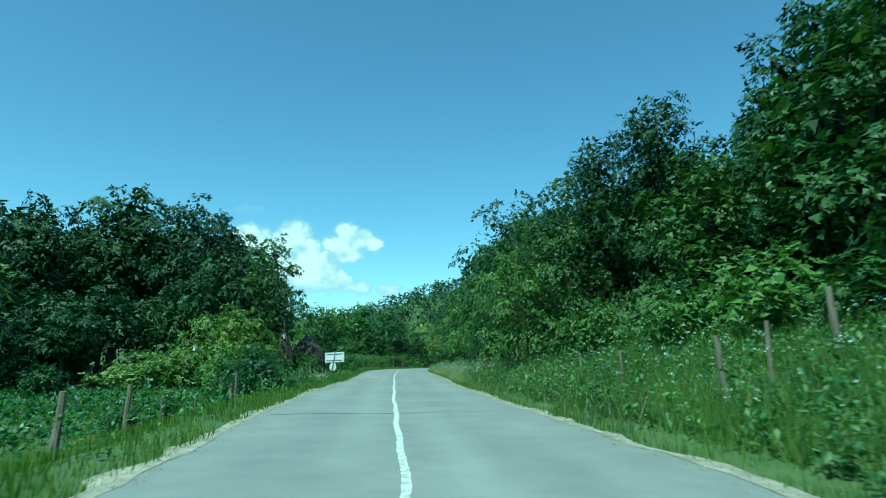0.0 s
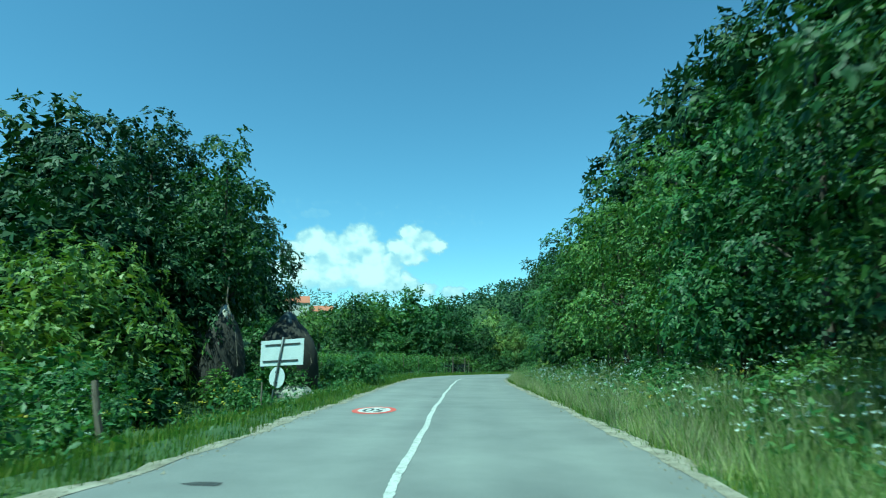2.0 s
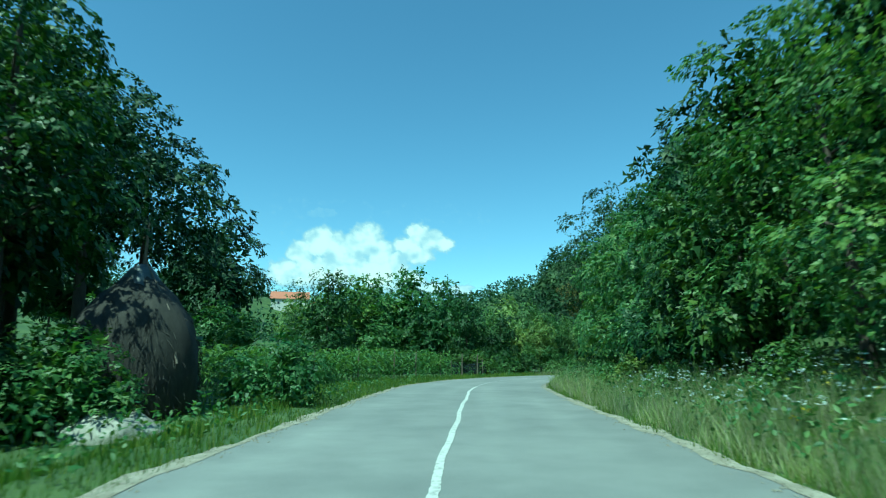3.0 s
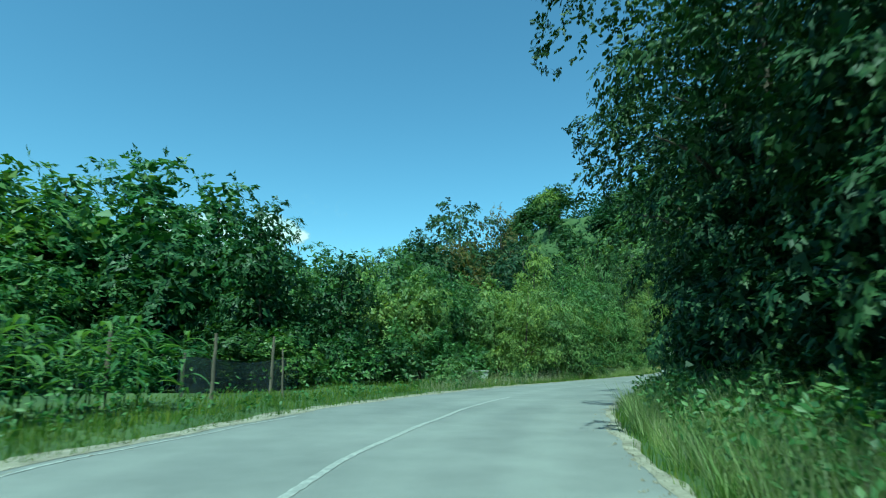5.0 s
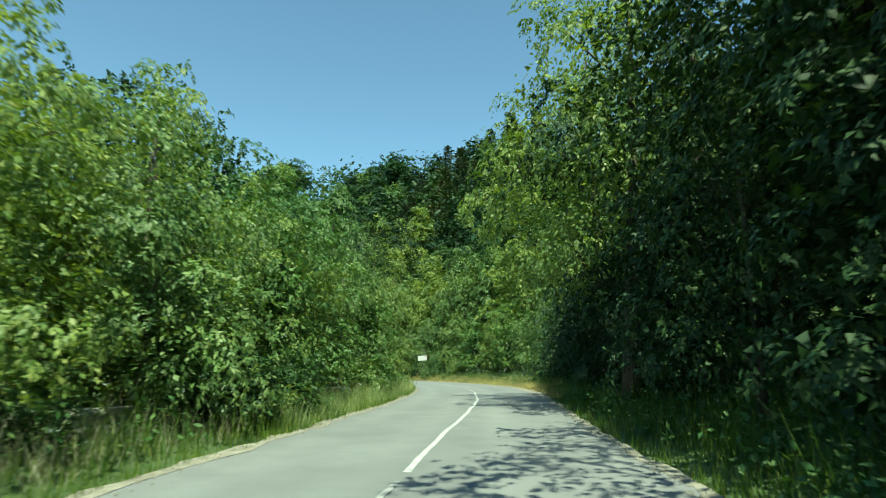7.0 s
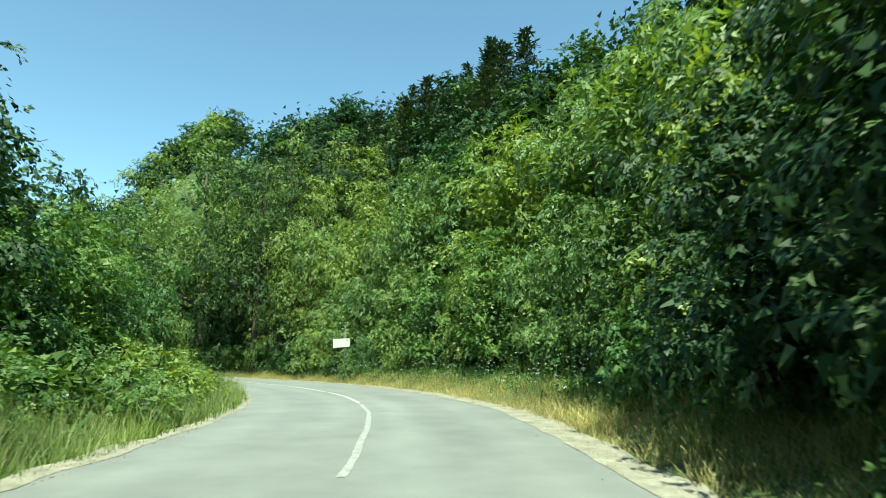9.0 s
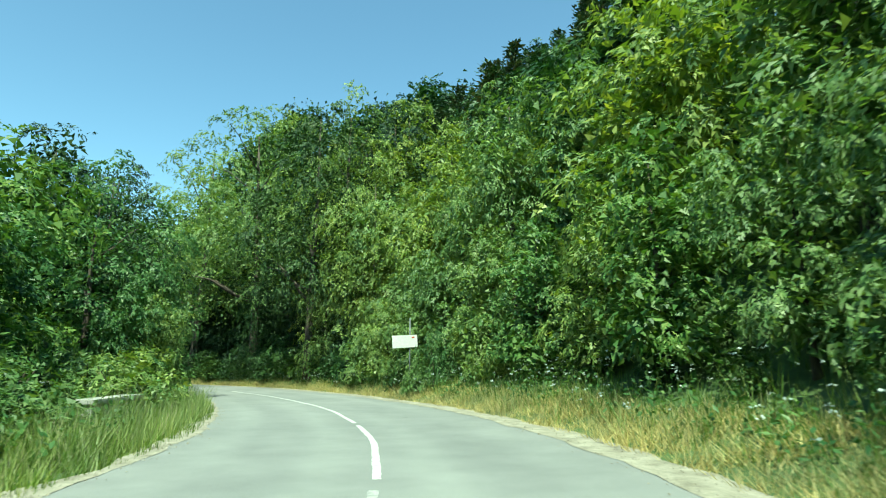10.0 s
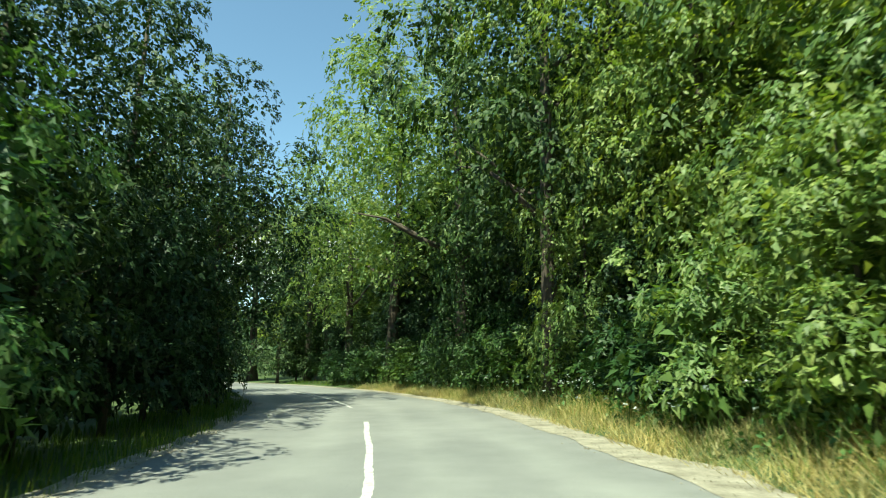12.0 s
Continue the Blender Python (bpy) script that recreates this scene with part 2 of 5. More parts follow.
def thing(name, at, label, category, group=""):
    ob = new(name)
    ob.matrix_basis = at
    ob.empty_display_size = 0.2
    return tagged(ob, label, category, group)


def box_bm(size, at=(0, 0, 0), turn=None, bevel=0.01):
    bm = bmesh.new()
    m = Matrix.Translation(at) @ (turn or Matrix()) @ Matrix.Diagonal((*size, 1))
    bmesh.ops.create_cube(bm, size=1, matrix=m)
    if bevel:
        bmesh.ops.bevel(bm, geom=bm.edges[:], offset=bevel, segments=2, affect="EDGES")
    return bm


def tube(points, radii, sides=8):
    """A tapered tube along points; returns vertices and faces."""
    pts = [Vector(p) for p in points]
    verts, faces = [], []
    for i, p in enumerate(pts):
        d = (pts[min(i + 1, len(pts) - 1)] - pts[max(i - 1, 0)]).normalized()
        a = d.orthogonal().normalized() if abs(d.z) < 0.95 else Vector((1, 0, 0)).cross(d).normalized()
        b = d.cross(a)
        for k in range(sides):
            w = 2 * math.pi * k / sides
            verts.append(p + (a * math.cos(w) + b * math.sin(w)) * radii[i])
    for i in range(len(pts) - 1):
        for k in range(sides):
            n = (k + 1) % sides
            faces.append((i * sides + k, i * sides + n, (i + 1) * sides + n, (i + 1) * sides + k))
    faces.append(tuple(range(sides))[::-1])
    faces.append(tuple((len(pts) - 1) * sides + k for k in range(sides)))
    return verts, faces


def unit(a):
    return a / np.maximum(np.linalg.norm(a, axis=-1, keepdims=True), 1e-9)


def leaves(rng, base, out, length, width, droop=0.5, spread=0.8, corners=4):
    """Leaves of four (folded) or three corners, from base points, pointing roughly along out."""
    n = len(base)
    t = unit(out + rng.normal(0, spread, (n, 3)) - np.array([0, 0, droop]))
    nrm = unit(out * 0.6 + np.array([0, 0, 0.8]) + rng.normal(0, 0.32, (n, 3)))
    w = unit(np.cross(t, nrm))
    nrm = np.cross(w, t)
    ln = length * rng.uniform(0.6, 1.25, (n, 1))
    wd = width * rng.uniform(0.7, 1.2, (n, 1))
    a = base
    b = base + t * ln * 0.45 + w * wd * 0.5 - nrm * ln * 0.06
    c = base + t * ln - np.array([0, 0, 1]) * ln * 0.12
    d = base + t * ln * 0.5 - w * wd * 0.5 - nrm * ln * 0.06
    if corners == 3:
        return np.stack([a, base + t * ln * 0.5 + w * wd * 0.62, c - w * wd * 0.3], 1).reshape(-1, 3), np.arange(3 * n).reshape(n, 3)
    return np.stack([a, b, c, d], 1).reshape(-1, 3), np.arange(4 * n).reshape(n, 4)


# ---- the road's line ----
CENTRE = [(3.5, -80), (1.6, -30), (0.5, -8), (-0.3, 5.0), (-1.6, 19.8), (-2.8, 34.7), (-3.8, 47.0), (-4.9, 64.0), (-5.3, 75.0), (-4.5, 84.0), (-2.5, 91.0),
          (0.4, 97.2), (4.6, 103.6), (10.2, 111.0), (17.4, 120.2), (23.6, 128.4), (29.2, 137.0), (32.8, 144.6), (34.6, 152.0), (35.1, 158.5),
          (34.8, 166.0), (33.4, 175.5), (30.2, 185.0), (25.2, 194.5), (18.0, 204.0), (8.0, 213.0), (-8.0, 223.0), (-40.0, 236.0)]
# half widths to either side of the line, by the y of the line
LEFT_Y, LEFT_W = (-80, 6, 14, 28, 37, 48, 60, 77, 90, 105, 120, 140, 152, 165, 240), (2.9, 2.87, 3.18, 3.25, 2.85, 2.95, 3.3, 3.7, 3.35, 3.1, 3.0, 3.25, 3.2, 2.95, 2.9)
RIGHT_Y, RIGHT_W = (-80, 6, 13, 32, 40, 52, 60, 77, 88, 100, 112, 120, 140, 152, 165, 240), (3.6, 3.6, 3.3, 3.1, 3.45, 3.55, 3.4, 3.45, 3.6, 3.2, 2.85, 2.8, 3.3, 3.25, 3.4, 3.2)


def spline(points, per=24):
    p = np.array(points, float)
    p = np.vstack([2 * p[0] - p[1], p, 2 * p[-1] - p[-2]])
    out = []
    for i in range(1, len(p) - 2):
        for k in range(per):
            t = k / per
            a, b, c, d = p[i - 1], p[i], p[i + 1], p[i + 2]
            out.append(0.5 * (2 * b + (c - a) * t + (2 * a - 5 * b + 4 * c - d) * t * t + (3 * b - a - 3 * c + d) * t ** 3))
    out.append(p[-2])
    return np.array(out)


def resample(line, step):
    s = np.concatenate([[0], np.cumsum(np.hypot(*np.diff(line, axis=0).T))])
    at = np.arange(0, s[-1], step)
    return np.stack([np.interp(at, s, line[:, 0]), np.interp(at, s, line[:, 1])], 1)


LINE = resample(spline(CENTRE), 0.5)
TAN = unit(np.gradient(LINE, axis=0))
SIDE = np.stack([TAN[:, 1], -TAN[:, 0]], 1)  # to the right
WL, WR = np.interp(LINE[:, 1], LEFT_Y, LEFT_W), np.interp(LINE[:, 1], RIGHT_Y, RIGHT_W)
_k = np.arange(len(LINE))
WL = WL + 0.03 * np.sin(_k * 0.31) + 0.03 * np.sin(_k * 0.83 + 1) + 0.03 * np.sin(_k * 1.7)
WR = WR + 0.03 * np.sin(_k * 0.27 + 2) + 0.03 * np.sin(_k * 0.91) + 0.03 * np.sin(_k * 1.9 + 1)


def beside(x, y):
    """For arrays of places: the signed way past the road's edge (negative on the road), the side (1 right, -1 left) and the y along the line."""
    x, y = np.asarray(x, float).ravel(), np.asarray(y, float).ravel()
    coarse = LINE[::3]
    past, side, along = np.empty(len(x)), np.empty(len(x)), np.empty(len(x))
    for i in range(0, len(x), 20000):
        dx, dy = x[i:i + 20000, None] - coarse[None, :, 0], y[i:i + 20000, None] - coarse[None, :, 1]
        j = np.argmin(dx * dx + dy * dy, 1) * 3
        vx, vy = x[i:i + 20000] - LINE[j, 0], y[i:i + 20000] - LINE[j, 1]
        off = vx * SIDE[j, 0] + vy * SIDE[j, 1]
        far = np.hypot(vx, vy)
        sd = np.where(off >= 0, 1.0, -1.0)
        past[i:i + 20000] = np.maximum(np.abs(off), far * 0.999) - np.where(sd > 0, WR[j], WL[j])
        side[i:i + 20000], along[i:i + 20000] = sd, LINE[j, 1]
    return past, side, along


def smooth01(v):
    v = np.clip(v, 0, 1)
    return v * v * (3 - 2 * v)


def waves(x, y):
    return (0.5 * np.sin(x * 0.21 + 1.3) * np.cos(y * 0.17) + 0.3 * np.sin(x * 0.47 + y * 0.39) + 0.2 * np.sin(x * 0.9 - y * 0.8 + 2))


def height(x, y):
    x, y = np.asarray(x, float).ravel(), np.asarray(y, float).ravel()
    d, side, along = beside(x, y)
    e = np.maximum(d - 0.9, 0)
    steep = smooth01((along - 128) / 22)
    east = smooth01((x - 18 + 1.2 * np.maximum(0, 168 - y)) / 38)
    gentle = 0.30 * np.minimum(e, 9) + 0.47 * np.clip(e - 9, 0, 70)
    steeper = 0.35 * np.minimum(e, 3) + 0.78 * np.clip(e - 3, 0, 55)
    right = (gentle * (1 - steep) + steeper * steep) * east + 0.02 * e * (1 - east)
    dip = -0.85 * smooth01(e / 3.5) * (1 - smooth01((along - 52) / 14))
    left = dip + 0.05 * np.clip(e - 30, 0, 60) + 0.06 * np.clip(e - 60, 0, 200)
    h = np.where(side > 0, right, left)
    # the valley's far end and the ridges round it
    far = np.hypot(x - 10, y - 100)
    hills = smooth01((far - 450) / 1300) * (45 + 22 * np.sin(x * 0.0037 + 0.6) * np.cos(y * 0.0031 + 0.4))
    for cx, cy, r, top in RIDGES:
        hills = hills + top * np.exp(-((x - cx) ** 2 + (y - cy) ** 2) / (2 * r * r))
    h = h + hills * smooth01((d - 25) / 90)
    wild = smooth01((d - 1.5) / 6)
    h = h + 0.22 * waves(x, y) * wild
    return np.where(d < 0.9, -0.05 - 0.03 * smooth01((0.6 - d) / 1.0), h)


RIDGES = [(-112, 300, 75, 24), (60, 880, 150, 92), (-420, 420, 160, 45), (330, 260, 110, 25)]


def ground_z(x, y):
    return float(height([x], [y])[0])


# ---- ground ----
def ground():
    def axis(lo, hi, step, end_lo, end_hi):
        mid = list(np.arange(lo, hi, step))
        up, down, w = [], [], step
        v = hi
        while v < end_hi:
            up.append(v)
            w *= 1.12
            v += w
        v, w = lo, step
        while v > end_lo:
            w *= 1.12
            v -= w
            down.append(v)
        return np.array(down[::-1] + mid + up + [end_hi])
    xs, ys = axis(-26, 56, 1.0, -4200, 4200), axis(-6, 206, 1.0, -4200, 4200)
    gx, gy = np.meshgrid(xs, ys)
    z = height(gx, gy)
    nx, ny = len(xs), len(ys)
    verts = np.stack([gx.ravel(), gy.ravel(), z], 1)
    i = (np.arange(ny - 1)[:, None] * nx + np.arange(nx - 1)[None, :]).ravel()
    faces = np.stack([i, i + 1, i + nx + 1, i + nx], 1)
    ob = mesh("ground", verts.tolist(), faces.tolist(), SOIL, smooth=True)
    return tagged(ob, "green meadow ground with banks and rising wooded hillsides", "ground", kind="structure")


def ribbon(name, inner, outer, z_in, z_out, mat, thick=0.0):
    """A strip between two lines of points, with its outer side turned down."""
    n = len(inner)
    verts = [(*p, z) for p, z in zip(inner, z_in)] + [(*p, z) for p, z in zip(outer, z_out)]
    faces = [(k, n + k, n + k + 1, k + 1) for k in range(n - 1)]
    if thick:
        verts += [(*p, z - thick) for p, z in zip(outer, z_out)]
        faces += [(n + k, 2 * n + k, 2 * n + k + 1, n + k + 1) for k in range(n - 1)]
    return mesh(name, verts, faces, mat)


def road():
    bm_v, bm_f, cols, wear = [], [], 25, []
    n = len(LINE)
    for k in range(n):
        for c in range(cols):
            u = c / (cols - 1)
            off = -WL[k] + (WL[k] + WR[k]) * u
            bm_v.append((*(LINE[k] + SIDE[k] * off), 0.0))
            track = max(math.exp(-((abs(off) - c0) / 0.33) ** 2) for c0 in (0.75, 2.3))
            wear.append(track * (0.7 + 0.3 * math.sin(k * 0.11 + off)) + 0.2 * math.sin(k * 0.043 + 2 * off))
    for k in range(n - 1):
        for c in range(cols - 1):
            a = k * cols + c
            bm_f.append((a, a + 1, a + cols + 1, a + cols))
    low = len(bm_v)
    for k in range(n):
        bm_v.append((*(LINE[k] - SIDE[k] * (WL[k] + 0.03)), -0.12))
        bm_v.append((*(LINE[k] + SIDE[k] * (WR[k] + 0.03)), -0.12))
    for k in range(n - 1):
        bm_f.append((low + 2 * k, k * cols, (k + 1) * cols, low + 2 * k + 2))
        bm_f.append((k * cols + cols - 1, low + 2 * k + 1, low + 2 * k + 3, (k + 1) * cols + cols - 1))
    ob = mesh("road", bm_v, bm_f, ASPHALT)
    ob.data.attributes.new("wheel_wear", "FLOAT", "POINT").data.foreach_set("value", np.clip(wear + [0.0] * (2 * n), 0, 1).astype(np.float32))
    tagged(ob, "pale grey worn asphalt country road, two lanes", "road", kind="structure")
    rng = np.random.default_rng(5)
    for side, w, name in ((-1, WL, "shoulder"), (1, WR, "shoulder")):
        inner = LINE + SIDE * (side * (w - 0.04 - 0.08 * np.abs(np.sin(_k * 0.53 + 2 * np.sin(_k * 0.17)) * np.sin(_k * 0.29)) - rng.uniform(0, 0.06, n)))[:, None]
        wide = 0.16 + 0.07 * np.sin(_k * 0.37 + side) + 0.05 * np.sin(_k * 1.13) + rng.uniform(-0.1, 0.1, n)
        bend = smooth01((LINE[:, 1] - 82) / 6) * (1 - smooth01((LINE[:, 1] - 104) / 6))
        if side > 0:
            wide = wide * (0.35 + 0.65 * (smooth01((70 - LINE[:, 1]) / 6) + smooth01((LINE[:, 1] - 120) / 6)))
        wide = wide + (0.5 if side > 0 else 0.12) * smooth01((LINE[:, 1] - 125) / 15) + (0.3 * bend if side < 0 else 0)
        outer = LINE + SIDE * (side * (w + np.maximum(wide, 0.05)))[:, None]
        z = np.full(n, 0.006) + 0.0015 * np.sin(_k * 1.3)
        pair = (inner, outer) if side > 0 else (outer, inner)
        sh = ribbon(name, pair[0], pair[1], z, z, GRAVEL)
        tagged(sh, "strip of pale crumbled gravel along the asphalt edge", "road shoulder", kind="structure")
        # the strip's outer side, sloping down into the ground
        foot = LINE + SIDE * (side * (w + np.maximum(wide, 0.05) + 0.16 + 0.06 * np.sin(_k * 0.7)))[:, None]
        pair, zs = ((outer, foot), (z, z - 0.09)) if side > 0 else ((foot, outer), (z - 0.09, z))
        tagged(ribbon("shoulder_slope", *pair, *zs, GRAVEL), "crumbled gravel sloping from the road into grass", "road shoulder", kind="structure")
        # loose stones on the edge
        m = 5200
        kk = rng.choice(np.flatnonzero((LINE[:, 1] > -2) & (LINE[:, 1] < 185)), m)
        out = w[kk] + wide[kk] * rng.uniform(-0.2, 1.1, m) - np.abs(rng.normal(0, 0.16, m))
        p = LINE[kk] + SIDE[kk] * (side * out)[:, None] + TAN[kk] * rng.uniform(-0.25, 0.25, (m, 1))
        r = rng.uniform(0.006, 0.02, m) * (1 + rng.uniform(0, 1, m) ** 6)
        shape = np.array([(1, 0, -0.2), (-0.5, 0.8, -0.2), (-0.5, -0.9, -0.2), (0.1, 0.1, 0.8)])
        v = np.concatenate([p, np.full((m, 1), 0.01)], 1)[:, None] + shape[None] * r[:, None, None] * rng.uniform(0.7, 1.3, (m, 4, 1))
        f = (np.arange(m)[:, None, None] * 4 + np.array([(0, 1, 3), (1, 2, 3), (2, 0, 3)])[None]).reshape(-1, 3)
        tagged(mesh("loose_stones", v.reshape(-1, 3).tolist(), f.tolist(), GRAVEL), "small loose stones scattered along the asphalt edge", "stones", kind="stuff")
    return ob


def painted(name, lo, hi, offset, width, mat, z=0.005, left_edge=False):
    """A painted line along the road between two y, at an offset from its middle or its left edge, with worn, ragged sides."""
    pick = np.flatnonzero((LINE[:, 1] >= lo) & (LINE[:, 1] <= hi))
    fine = np.arange(pick[0], pick[-1], 0.2)
    at = lambda column: np.interp(fine, np.arange(len(LINE)), column)
    mid, across = np.stack([at(LINE[:, 0]), at(LINE[:, 1])], 1), np.stack([at(SIDE[:, 0]), at(SIDE[:, 1])], 1)
    drift = offset - at(WL) if left_edge else offset + np.interp(mid[:, 1], (93, 99, 106, 111, 118, 123), (0, -0.33, -0.45, -0.35, -0.18, 0))
    rng = np.random.default_rng(int(lo * 10) % 9973)
    wob = 0.018 * np.sin(fine * 0.37) + 0.012 * np.sin(fine * 0.91 + 1)
    a = drift + wob - width / 2 * rng.uniform(0.72, 1.1, len(fine))
    b = drift + wob + width / 2 * rng.uniform(0.72, 1.1, len(fine))
    zz = np.full(len(fine), z)
    return ribbon(name, mid + across * a[:, None], mid + across * b[:, None], zz, zz, mat)


def road_markings():
    for lo, hi in ((-40, 76), (76.5, 99.2), (105.8, 112.4), (112.5, 133), (133.2, 143.5), (143.6, 150), (150.2, 172), (176, 190)):
        tagged(painted("centre_line", lo, hi, 0.0, {105.8: 0.08, 112.5: 0.1}.get(lo, 0.115), FADED_PAINT if lo in (76.5, 105.8, 133.2) else LINE_PAINT), "worn white painted line along the road's middle", "road marking", kind="structure")
    for lo, hi in ((83, 92), (100.5, 104)):
        ob = painted("edge_line", lo, hi, 0.3, 0.07, FADED_PAINT, 0.005, True)
        tagged(ob, "faint white painted line at the road's edge", "road marking", kind="structure")
    # the round speed marking, drawn for oncoming traffic
    sign = thing("speed_marking", pose(-5.12, 44.4, 0.0, 0, 0, 184.5), "worn red and white round speed marking painted on asphalt", "road marking")
    for name, r0, r1, mat, z in (("red_ring", 0.72, 1.0, RED_PAINT, 0.006), ("white_field", 0.0, 0.74, WHITE_PAINT, 0.009)):
        v, f, n = [], [], 56
        for k in range(n):
            a = 2 * math.pi * k / n
            for r in (r0, r1):
                v.append((0.55 * r * math.cos(a), 1.15 * r * math.sin(a), z))
        for k in range(n):
            j = (k + 1) % n
            f.append((2 * k, 2 * k + 1, 2 * j + 1, 2 * j))
        mesh(name, v, f, mat, sign)
    cu = bpy.data.curves.new("digits", "FONT")
    cu.body, cu.align_x, cu.align_y, cu.size, cu.offset = "50", "CENTER", "CENTER", 0.82, 0.014
    tmp = new("digits_curve", cu)
    me = bpy.data.meshes.new_from_object(tmp.evaluated_get(bpy.context.evaluated_depsgraph_get()))
    bpy.data.objects.remove(tmp)
    for v in me.vertices:
        v.co = (v.co.x * 0.68, v.co.y * 1.75, 0.013)
    me.materials.append(BLACK_PAINT)
    ob = new("digits", me)
    ob.parent = sign
    # the crack that runs across both lanes
    rng = random.Random(3)
    v, f, n = [], [], 46
    for k in range(n):
        u = k / (n - 1)
        x, y = -3.9 + 5.0 * u, 13.75 + 0.85 * u + 0.12 * math.sin(9 * u) + rng.uniform(-0.03, 0.03)
        w = 0.022 * (0.5 + rng.random()) * (1.4 if u < 0.75 else 0.5)
        v += [(x, y - w, 0.004), (x, y + w, 0.004)]
    f = [(2 * k, 2 * k + 2, 2 * k + 3, 2 * k + 1) for k in range(n - 1)]
    tagged(mesh("road_crack", v, f, TAR), "dark crack running across the asphalt", "road crack", kind="structure")
    # small patches of tar and potholes
    for x, y, r in ((-4.7, 35.0, 0.2), (-4.3, 50.5, 0.16), (-0.9, 28.9, 0.14), (-2.2, 27.2, 0.1), (-6.3, 77.6, 0.06), (6.9, 104.9, 0.08), (35.9, 151.2, 0.09), (-3.6, 24.2, 0.1)):
        m = 11
        ring = [(x + r * math.cos(2 * math.pi * k / m) * rng.uniform(0.6, 1.4), y + 0.5 * r * math.sin(2 * math.pi * k / m) * rng.uniform(0.6, 1.4), 0.004) for k in range(m)]
        tagged(mesh("tar_patch", ring, [tuple(range(m))], TAR), "small dark tar patch on the asphalt", "road patch", kind="structure")


# ---- plants ----
def limbs(seed, ob, top, r0, crown_from, reach, count):
    """A tapered trunk and its limbs, as parts of the tree."""
    rng = random.Random(seed)
    pts, rad, n = [], [], 7
    for k in range(n):
        u = k / (n - 1)
        pts.append((0.12 * math.sin(3 * u + r0 * 40), 0.1 * math.sin(4 * u + 1), -0.35 + (top + 0.35) * u))
        rad.append(r0 * (1.35 if k == 0 else 1.0) * (1 - 0.85 * u))
    v, f = tube(pts, rad, 8)
    mesh("trunk", v, f, BARK, ob, smooth=True)
    for _ in range(count):
        u = rng.uniform(crown_from / top, 0.85)
        base = Vector((0, 0, top * u))
        a = rng.uniform(0, 2 * math.pi)
        ln = reach * rng.uniform(0.5, 0.95) * (1.1 - 0.6 * u)
        d = Vector((math.cos(a), math.sin(a), rng.uniform(0.3, 0.9)))
        p = [base, base + d * ln * 0.35, base + d * ln * 0.7 + Vector((0, 0, 0.1 * ln)), base + d * ln + Vector((0, 0, 0.05 * ln))]
        r = r0 * (1 - 0.8 * u) * 0.55
        v, f = tube(p, [r, r * 0.75, r * 0.45, r * 0.15], 5)
        mesh("limb", v, f, BARK, ob, smooth=True)


